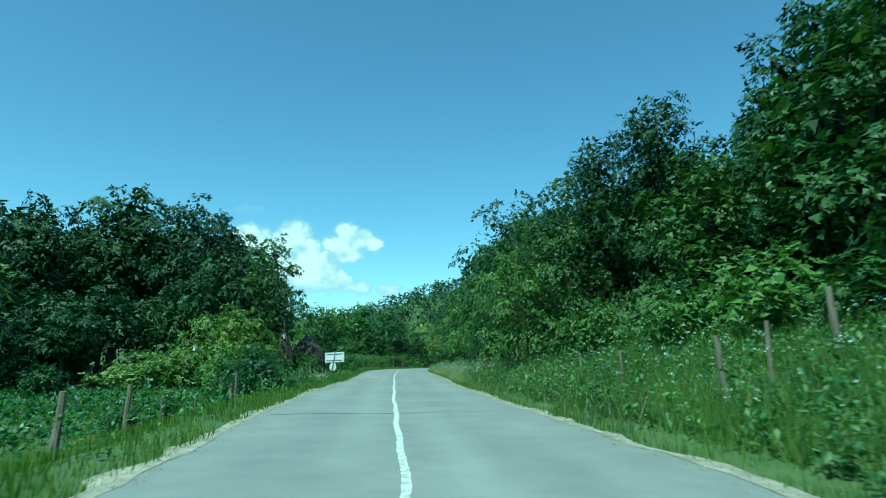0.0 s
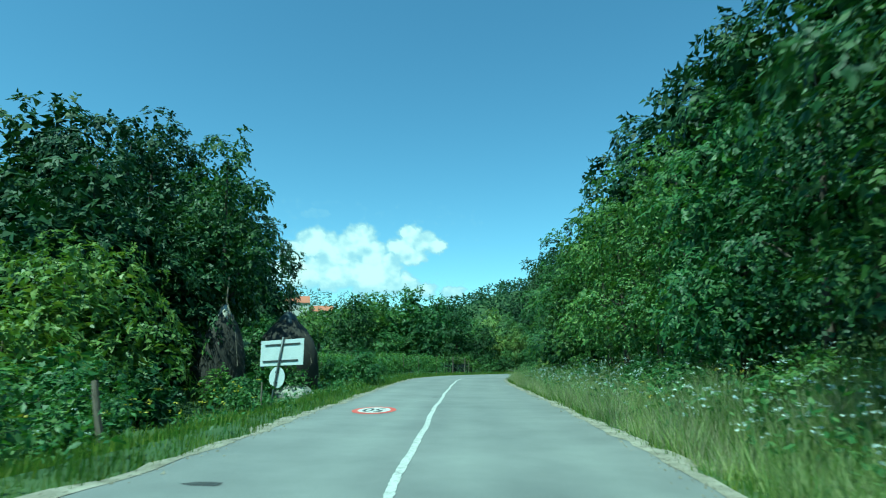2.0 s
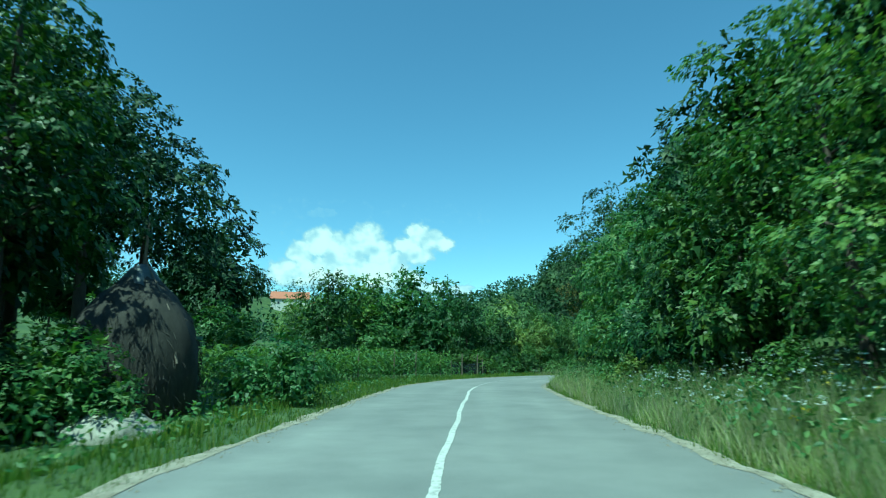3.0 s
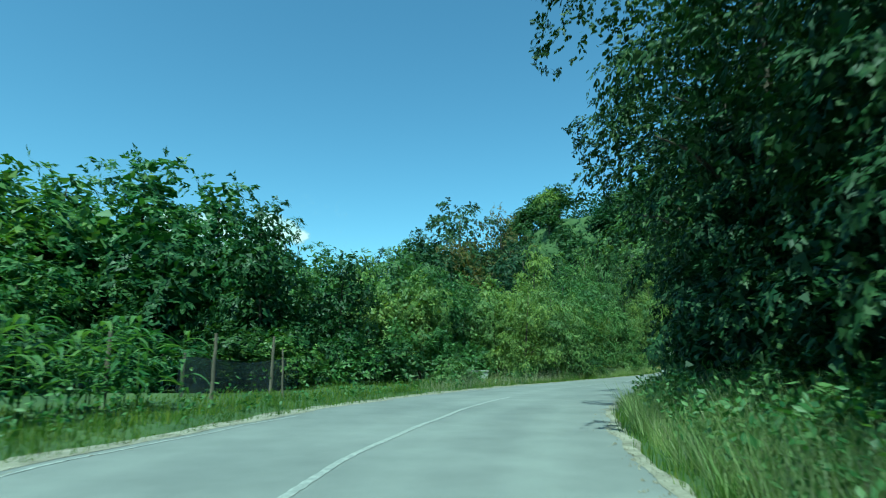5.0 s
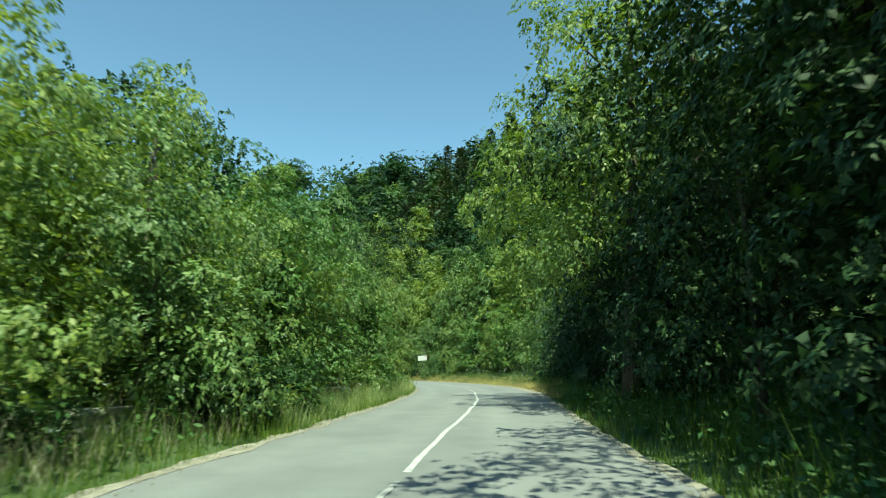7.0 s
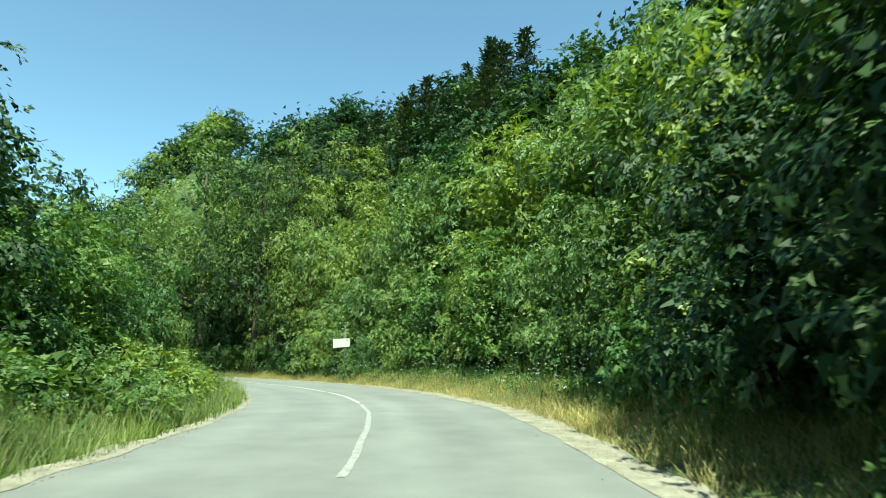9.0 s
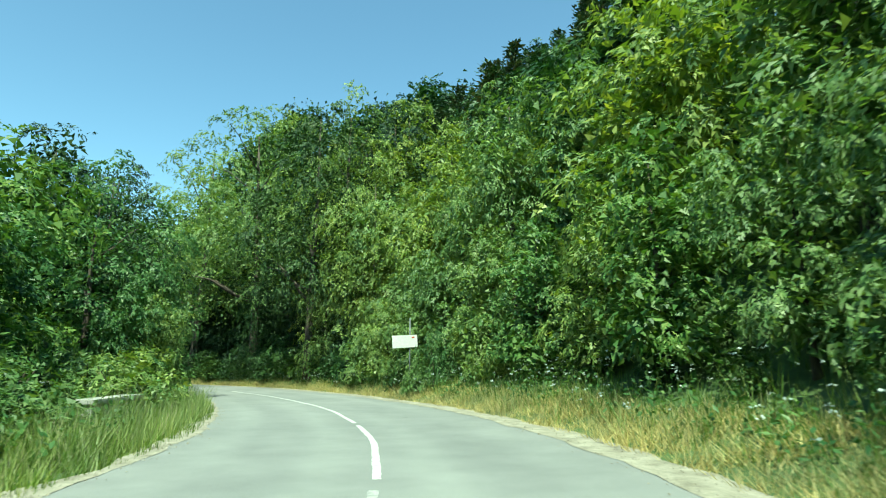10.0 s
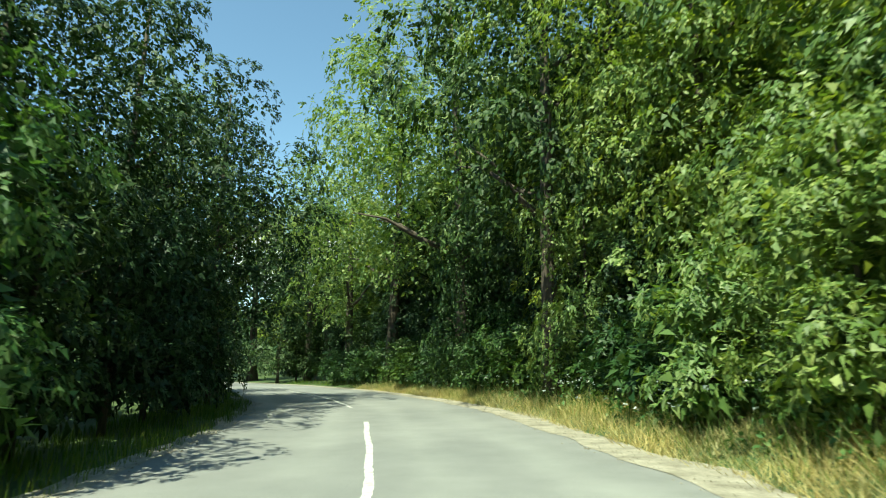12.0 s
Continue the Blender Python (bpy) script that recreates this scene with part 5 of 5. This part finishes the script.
def fence_wire(name, points, label, sag=0.04):
    pts = []
    for a, b in zip(points, points[1:]):
        for k in range(6):
            u = k / 6
            pts.append((a[0] + (b[0] - a[0]) * u, a[1] + (b[1] - a[1]) * u, a[2] + (b[2] - a[2]) * u - sag * 4 * u * (1 - u)))
    pts.append(points[-1])
    v, f = tube(pts, [0.004] * len(pts), 4)
    return tagged(mesh(name, v, f, WIRE), label, "wire")


def field_fence():
    spots = [(-6.7, 10.6, 1.15, 0.07, (0.04, 0)), (-6.95, 10.9, 0.75, 0.03, (0.02, 0)), (-7.1, 13.6, 1.15, 0.055, (0.05, 0)), (-7.5, 16.2, 0.85, 0.03, (0, 0)),
             (-7.6, 18.6, 0.7, 0.03, (0, 0)), (-8.9, 25.4, 1.0, 0.08, (0, 0)), (-7.75, 22.6, 1.25, 0.045, (0, 0)), (-7.7, 25.7, 1.05, 0.07, (0, 0)), (-7.85, 27.2, 1.05, 0.07, (0.05, 0)), (-8.1, 34.0, 1.0, 0.05, (0, 0)),
             (-8.2, 38.4, 1.15, 0.06, (-0.3, 0.05)), (-6.5, 4.0, 1.1, 0.06, (0, 0))]
    tops = []
    for x, y, t, r, lean in spots:
        fence_post(x, y, t, r, lean, "field fence posts")
        if r >= 0.055:
            tops.append((x + lean[0] * t * 0.8, y, ground_z(x, y) + t * 0.8))
    tops.sort(key=lambda p: p[1])
    for drop in (0.0, 0.35):
        fence_wire("fence_wire", [(a, b, c - drop) for a, b, c in tops], "thin rusty wire strung between the field fence posts")
    for k in range(9):
        x, y = -19 - k * 2.6, 17.5 + k * 0.8
        fence_post(x, y, 0.9 + 0.1 * math.sin(k * 2), 0.04, (0.03, 0), "far field fence posts")


def bank_fence():
    tops = []
    for x, y, t, r, lean in ((4.9, 10.4, 1.25, 0.05, (-0.12, 0)), (6.0, 11.0, 1.2, 0.045, (0, 0)), (7.7, 11.6, 1.35, 0.075, (-0.05, 0)), (4.6, 15.2, 1.0, 0.035, (-0.1, 0)), (4.3, 18.5, 1.0, 0.035, (-0.1, 0)), (9.8, 8.0, 1.3, 0.06, (0, 0))):
        fence_post(x, y, t, r, lean, "bank fence posts", "weathered grey fence post in tall grass")
        tops.append((x + lean[0] * t * 0.85, y, ground_z(x, y) + 0.85 * t))


def maize_fence():
    tops = []
    for x, y, t in ((-13.4, 83.0, 1.9), (-12.0, 87.6, 1.85), (-10.9, 90.4, 1.8), (-9.5, 94.2, 1.8), (-8.05, 97.9, 1.78), (-6.95, 101.6, 1.85), (-9.1, 98.6, 1.2), (-15.0, 79.0, 1.8), (-16.2, 74.6, 1.8)):
        fence_post(x, y, t * 1.08, 0.055, (0.01, 0), "maize field fence posts", "tall thin grey fence post beside maize")
        if t > 1.5:
            tops.append((x, y, ground_z(x, y) + t - 0.15))
    tops.sort(key=lambda p: p[1])
    for drop in (0.0, 0.5, 1.0):
        fence_wire("fence_wire", [(a, b, c - drop) for a, b, c in tops], "thin wire strung along the maize field fence", 0.02)
    # the dark net hung behind the fence
    v, f, n, m = [], [], 22, 7
    for i in range(n):
        u = i / (n - 1)
        for j in range(m):
            q = j / (m - 1)
            x, y = -9.6 + 3.4 * u, 99.6 + 3.6 * u
            v.append((x + 0.06 * math.sin(14 * u + 2 * q), y + 0.08 * math.cos(11 * u), ground_z(x, y) + 0.02 + (1.1 + 0.06 * math.sin(9 * u)) * q))
    f = [(i * m + j, (i + 1) * m + j, (i + 1) * m + j + 1, i * m + j + 1) for i in range(n - 1) for j in range(m - 1)]
    ob = mesh("shade_net", v, f, SHADE_NET)
    mod = ob.modifiers.new("thickness", "SOLIDIFY")
    mod.thickness = 0.01
    tagged(ob, "dark bluish shade net hung behind the fence posts", "net")


def maize():
    ob = thing("maize_plant", Matrix(), "green maize plant with long arching leaves", "maize", "maize in the field")
    v, f = tube([(0, 0, -0.1), (0.01, 0, 0.7), (0.0, 0.02, 1.35), (0.02, 0.02, 1.75)], [0.016, 0.014, 0.01, 0.004], 5)
    mesh("stalk", v, f, CORN_LEAF, ob)
    rng = random.Random(9)
    for k in range(9):
        a, z, ln = k * 2.4 + rng.uniform(-0.4, 0.4), 0.3 + 0.15 * k, rng.uniform(0.55, 0.8)
        vv, n = [], 6
        for j in range(n):
            u = j / (n - 1)
            w = 0.06 * math.sin(math.pi * min(0.97, 0.18 + 0.8 * u))
            r, h = ln * u, z + ln * (0.75 * u - 0.95 * u * u)
            c, s = math.cos(a), math.sin(a)
            vv += [(r * c - w * s, r * s + w * c, h + 0.015), (r * c, r * s, h), (r * c + w * s, r * s - w * c, h + 0.015)]
        ff = [q for j in range(n - 1) for q in ((3 * j, 3 * j + 1, 3 * j + 4, 3 * j + 3), (3 * j + 1, 3 * j + 2, 3 * j + 5, 3 * j + 4))]
        mesh("leaf", vv, ff, CORN_LEAF, ob)
    first = True
    for r in range(7):
        for y in np.arange(70.5, 97.5, 0.62):
            if y > (92.5 if r < 3 else 89):
                continue
            x, yy = station(y, -1, 3.2 + r * 0.8 + 2.4 * smooth01((92 - y) / 20))
            x, yy = x + rng.uniform(-0.1, 0.1), yy + rng.uniform(-0.12, 0.12)
            s = rng.uniform(0.95, 1.2)
            m = pose(x, yy, ground_z(x, yy), rng.uniform(-4, 4), rng.uniform(-4, 4), rng.uniform(0, 360)) @ Matrix.Diagonal((s, s, s, 1))
            if first:
                ob.matrix_basis, first = m, False
            else:
                copy_thing(ob, m)


def place_sign():
    """The back of a place-name board with a round speed sign under it, on a leaning post."""
    turn = math.degrees(math.atan2(46.0 - 46.7, -7.76 + 9.38))
    ob = thing("road_sign", pose(-8.62, 46.15, ground_z(-8.62, 46.15), 0, 5.0, 0) @ pose(0, 0, 0, 0, 0, turn), "pale back of a leaning road sign with round sign beneath", "road sign")
    lean = 0.055
    v, f = tube([(-0.02, 0.03, -0.4), (0.02, 0.03, 0.6), (lean * 1.4, 0.03, 1.4), (lean * 2.1, 0.03, 2.12)], [0.032] * 4, 10)
    mesh("post", v, f, ZINC, ob, "grey steel post", True)
    tilt = Matrix.Rotation(radians(-7.0), 4, "Y")
    board = part("board", box_bm((1.72, 0.02, 0.76), (0.08, 0.085, 1.66), tilt, 0.006), SIGN_BACK, ob, "pale bare metal back of a rectangular board")
    part("board_face", box_bm((1.68, 0.004, 0.72), (0.08, 0.099, 1.66), tilt, 0), SIGN_FRONT, board)
    for z in (1.9, 1.42):
        part("bracket", box_bm((1.4, 0.03, 0.045), (0.08, 0.062, z), tilt, 0.005), SIGN_BAR, board, "dark crossbar behind the board")
    bm = bmesh.new()
    bmesh.ops.create_cone(bm, cap_ends=True, segments=40, radius1=0.31, radius2=0.31, depth=0.02, matrix=Matrix.Translation((0.03, 0.085, 0.93)) @ Matrix.Rotation(radians(90), 4, "X"))
    bmesh.ops.bevel(bm, geom=[e for e in bm.edges if len(e.link_faces) == 2 and abs(e.calc_face_angle(0)) > 1], offset=0.005, segments=2, affect="EDGES")
    disc = part("disc", bm, SIGN_BACK, ob, "pale back of a round speed sign")
    for z in (1.08, 0.78):
        part("clamp", box_bm((0.12, 0.05, 0.04), (0.03, 0.05, z), None, 0.005), SIGN_BAR, disc)


def warning_board():
    """The white board half hidden in leaves on the bend."""
    ob = thing("roadside_board", pose(39.15, 159.4, ground_z(39.15, 159.4), 0, 0, 14), "white rectangular board on a post among leaves", "road sign")
    base = ground_z(39.15, 159.4)
    v, f = tube([(0.37, 0.05, -0.4), (0.38, 0.05, 1.5), (0.38, 0.05, 3.25 - base)], [0.03, 0.03, 0.03], 10)
    mesh("post", v, f, ZINC, ob, "grey steel post", True)
    tilt = Matrix.Rotation(radians(-4), 4, "Y")
    board = part("board", box_bm((1.25, 0.02, 0.5), (0.1, 0.0, 2.28 - base), tilt, 0.006), SIGN_FRONT, ob, "white painted sheet")
    part("red_corner", box_bm((0.12, 0.004, 0.05), (0.5, -0.013, 2.46 - base), tilt, 0), SIGN_RED, board)


def haystack(x, y, tall, r, pole, cap, label, seed):
    """A stack of hay round a pole: a bulging cone with strands, a cover on top and poles leaning on it."""
    rng = np.random.default_rng(seed)
    z0 = ground_z(x, y)
    ob = thing("haystack", pose(x, y, z0), label, "haystack")
    prof = [(0.0, 0.82), (0.12, 0.96), (0.3, 1.0), (0.5, 0.96), (0.68, 0.8), (0.82, 0.55), (0.93, 0.28), (1.0, 0.05)]
    v, f, n = [], [], 40
    for i, (u, k) in enumerate(prof):
        for j in range(n):
            a = 2 * math.pi * j / n
            q = r * k * (1 + 0.06 * math.sin(3 * a + seed) + 0.04 * math.sin(7 * a + i)) + rng.normal(0, 0.02)
            v.append((q * math.cos(a), q * math.sin(a), -0.1 + u * tall + rng.normal(0, 0.02)))
    f = [(i * n + j, i * n + (j + 1) % n, (i + 1) * n + (j + 1) % n, (i + 1) * n + j) for i in range(len(prof) - 1) for j in range(n)]
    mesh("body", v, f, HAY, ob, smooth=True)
    m = 2600
    u = rng.uniform(0.02, 0.98, m)
    a = rng.uniform(0, 6.283, m)
    k = np.interp(u, [p[0] for p in prof], [p[1] for p in prof]) * r * 1.0
    base = np.stack([k * np.cos(a), k * np.sin(a), u * tall - 0.1], 1)
    out = np.stack([np.cos(a) * 0.5, np.sin(a) * 0.5, -0.9 + 0 * a], 1)
    sv, sf = leaves(rng, base, out, 0.34, 0.022, 0.5, 0.45)
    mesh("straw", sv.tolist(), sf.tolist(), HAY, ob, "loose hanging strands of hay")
    pv, pf = tube([(0, 0, -0.3), (0.02, 0, tall), (0.05, 0.02, pole)], [0.06, 0.05, 0.025], 7)
    mesh("pole", pv, pf, POST_WOOD, ob, "wooden pole sticking out of the top")
    if cap:
        cv, cf, n = [], [], 26
        for i, (h, q) in enumerate(((-0.62, 0.62), (-0.4, 0.52), (-0.12, 0.36), (0.04, 0.2), (0.1, 0.06))):
            for j in range(n):
                w = 2 * math.pi * j / n
                e = q * r * 0.55 * (1 + 0.12 * math.sin(5 * w + i) + rng.normal(0, 0.03))
                cv.append((e * math.cos(w), e * math.sin(w), tall + h + (0.1 * math.sin(4 * w) if i == 0 else 0)))
        cf = [(i * n + j, i * n + (j + 1) % n, (i + 1) * n + (j + 1) % n, (i + 1) * n + j) for i in range(4) for j in range(n)]
        mesh("cover", cv, cf, cap, ob, "sheet of plastic tied over the top", True)
    for w in (3.5, 5.9):
        c, s = math.cos(w), math.sin(w)
        pv, pf = tube([(r * 1.05 * c, r * 1.05 * s, 0.35 * tall), (r * 0.75 * c, r * 0.75 * s, 0.7 * tall), (0.12 * c, 0.12 * s, tall + 0.15)], [0.03, 0.028, 0.02], 6)
        mesh("leaning_stick", pv, pf, POST_WOOD, ob)


def heap():
    rng = np.random.default_rng(3)
    bm = bmesh.new()
    bmesh.ops.create_icosphere(bm, subdivisions=4, radius=1.0)
    for v in bm.verts:
        k = 1 + 0.14 * noise.noise(v.co * 2.2) + 0.06 * noise.noise(v.co * 6)
        v.co = Vector((v.co.x * 1.1 * k, v.co.y * 0.9 * k, max(-0.3, v.co.z * 0.62 * k)))
    ob = part("rubble_heap", bm, STONE, smooth=True)
    ob.location = (-12.2, 57.8, ground_z(-12.2, 57.8))
    tagged(ob, "pale rounded heap of rubble on the grass", "heap")


def parapet(x, y, turn, length, tall):
    ob = thing("culvert_parapet", pose(x, y, ground_z(x, y), 0, 0, turn), "low weathered concrete parapet overgrown with grass", "parapet", "culvert parapets")
    bm = box_bm((length, 0.34, tall + 0.2), (0, 0, tall / 2 - 0.1), None, 0.025)
    part("wall", bm, CONCRETE, ob)
    part("coping", box_bm((length + 0.08, 0.44, 0.1), (0, 0, tall + 0.03), None, 0.02), CONCRETE, ob, "pale concrete coping slab")


def stakes():
    """Thin stakes and marker posts that stand by themselves."""
    for x, y, t, r, lab in ((-6.3, 100.0, 1.55, 0.03, "thin grey stake in the roadside grass"), (21.6, 113.4, 1.1, 0.045, "pale marker post in the shade of trees"), (-9.05, 46.6, 0.9, 0.025, "thin leaning stick beside the road sign")):
        fence_post(x, y, t, r, (-0.05, 0), "", lab, name="stake")


def house(x, y, turn, wide, deep, eave):
    z = ground_z(x, y)
    ob = thing("house", pose(x, y, z, 0, 0, turn), "distant house with red tiled gable roof on the hillside", "house")
    part("wall", box_bm((wide, deep, eave + 2), (0, 0, eave / 2 - 1), None, 0.02), PLASTER, ob)
    rise, over, t = deep * 0.33, 0.5, 0.18
    hw, hd = wide / 2 + over, deep / 2 + over
    drop = over * rise / (deep / 2)
    v = [(-hw, -hd, eave - drop), (hw, -hd, eave - drop), (hw, 0, eave + rise), (-hw, 0, eave + rise), (-hw, hd, eave - drop), (hw, hd, eave - drop)]
    v += [(a, b, c + t) for a, b, c in v]
    f = [(0, 3, 2, 1), (3, 4, 5, 2), (6, 7, 8, 9), (9, 8, 11, 10), (0, 1, 7, 6), (4, 10, 11, 5), (0, 6, 9, 3), (3, 9, 10, 4), (1, 2, 8, 7), (2, 5, 11, 8)]
    roof = mesh("roof", v, f, TERRACOTTA, ob, "red clay tiles")
    gv = [(-wide / 2, -deep / 2, eave), (-wide / 2, deep / 2, eave), (-wide / 2, 0, eave + rise), (wide / 2, -deep / 2, eave), (wide / 2, deep / 2, eave), (wide / 2, 0, eave + rise)]
    mesh("gable", gv, [(0, 2, 1), (3, 4, 5), (0, 3, 5, 2), (1, 2, 5, 4)], PLASTER, ob)
    part("chimney", box_bm((0.6, 0.6, 1.6), (wide * 0.2, 0.6, eave + rise + 0.2), None, 0.03), CONCRETE, roof)
    for u in (-0.3, 0.0, 0.3):
        w = part("window", box_bm((1.1, 0.1, 1.3), (u * wide, -deep / 2 - 0.02, eave * 0.55), None, 0.02), PLASTER, ob)
        part("pane", box_bm((0.9, 0.06, 1.1), (u * wide, -deep / 2 - 0.06, eave * 0.55), None, 0), GLASS_DARK, w)


def cloud_bank(lumps, az, el, cells, label, most=1.0):
    """A far glowing backdrop of cloud: a curved sheet whose thickness comes from soft lumps with billowing edges,
    thinning out below; that value also carries painted shading.
    """
    nx, ny = cells
    a, e = np.meshgrid(np.linspace(*az, nx), np.linspace(*el, ny))
    a, e = a.ravel(), e.ravel()
    fr = lambda k, o, oct: np.array([noise.fractal(Vector((p * k, q * k * 1.25, o)), 0.75, 2.0, oct) for p, q in zip(a, e)])
    wa, we, rough, shade_folds = 0.42 * fr(0.75, 3.0, 5), 0.36 * fr(0.75, 9.0, 5), fr(1.1, 20.0, 6), fr(0.42, 31.0, 3)
    d = np.zeros(len(a))
    for la, le, r, flat in lumps:
        k = np.hypot((a + wa - la) / r, (e + we - le) / (r * flat))
        d = np.maximum(d, 1.12 - k)
    d = d + 0.1 * rough
    # the broad noise and the lower fade also dim the colour, as painted shading
    t = smooth01(d / 0.42) * (0.78 + 0.22 * smooth01((d - 0.2) / 0.6)) * np.clip(0.88 + 0.42 * shade_folds + 0.1 * rough, 0.5, 1.0)
    t = t * (0.22 + 0.78 * smooth01((e - el[0] - 0.5) / 3.6)) * most
    edge = np.minimum.reduce([a - az[0], az[1] - a, e - el[0], el[1] - e])
    t = t * smooth01(edge / 0.5)
    d = 3000.0
    ra, re = np.radians(a), np.radians(e)
    v = np.stack([-np.sin(ra) * d, np.cos(ra) * d, np.tan(re) * d], 1)
    i = (np.arange(ny - 1)[:, None] * nx + np.arange(nx - 1)[None, :]).ravel()
    ob = mesh("cloud", v.tolist(), np.stack([i, i + 1, i + nx + 1, i + nx], 1).tolist(), CLOUD, smooth=True)
    ob.data.attributes.new("thickness", "FLOAT", "POINT").data.foreach_set("value", np.clip(t, 0, 1).astype(np.float32))
    return tagged(ob, label, "cloud", kind="structure")


def clouds():
    """Fair-weather clouds low over the hills, far off."""
    big = [(20.6, 10.0, 1.5, 0.9), (18.8, 11.2, 1.7, 0.95), (17.2, 10.6, 1.8, 0.9), (15.6, 10.8, 1.7, 0.95), (14.3, 11.6, 1.6, 1.1), (13.2, 10.4, 1.6, 0.9), (16.5, 8.6, 2.9, 0.75), (13.4, 8.2, 2.9, 0.75), (19.4, 8.3, 2.4, 0.75), (11.8, 9.0, 1.9, 0.8),
           (10.6, 10.8, 1.4, 0.75), (9.4, 12.1, 1.35, 0.9), (8.1, 11.5, 1.45, 0.75), (6.9, 11.1, 1.1, 0.7), (9.4, 10.2, 1.8, 0.6), (5.2, 6.6, 1.3, 0.5), (10.5, 7.4, 2.2, 0.55), (8.0, 6.8, 1.6, 0.5), (22.0, 8.2, 1.8, 0.7)]
    cloud_bank(big, (2.0, 27.0), (4.0, 15.5), (240, 110), "white fair-weather cloud low over the hills")
    cloud_bank([(18.9, 14.0, 0.7, 0.5), (17.8, 13.9, 0.65, 0.4), (19.7, 13.8, 0.5, 0.4)], (15.6, 22.0), (12.6, 15.2), (90, 44), "small thin white cloud in blue sky", 0.5)


ground()
road()
road_markings()
plant_all()
field_fence()
bank_fence()
maize_fence()
maize()
place_sign()
warning_board()
haystack(-14.9, 55.6, 4.2, 1.0, 5.6, TARP, "brown haystack on a pole with pale plastic cap", 1)
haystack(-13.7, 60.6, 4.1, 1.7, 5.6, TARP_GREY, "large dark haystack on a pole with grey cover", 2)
haystack(-21.0, 50.5, 3.3, 1.6, 5.0, TARP, "haystack with orange-pale cap behind the bushes", 3)
heap()
for x, y, turn, length, tall in PARAPETS:
    parapet(x, y, turn, length, tall)
stakes()
house(-104, 300, 20, 16, 10, 4.5)
house(-91, 306, 10, 10, 8, 3.5)
far_woods()
clouds()
crops()
flowers()
grasses()
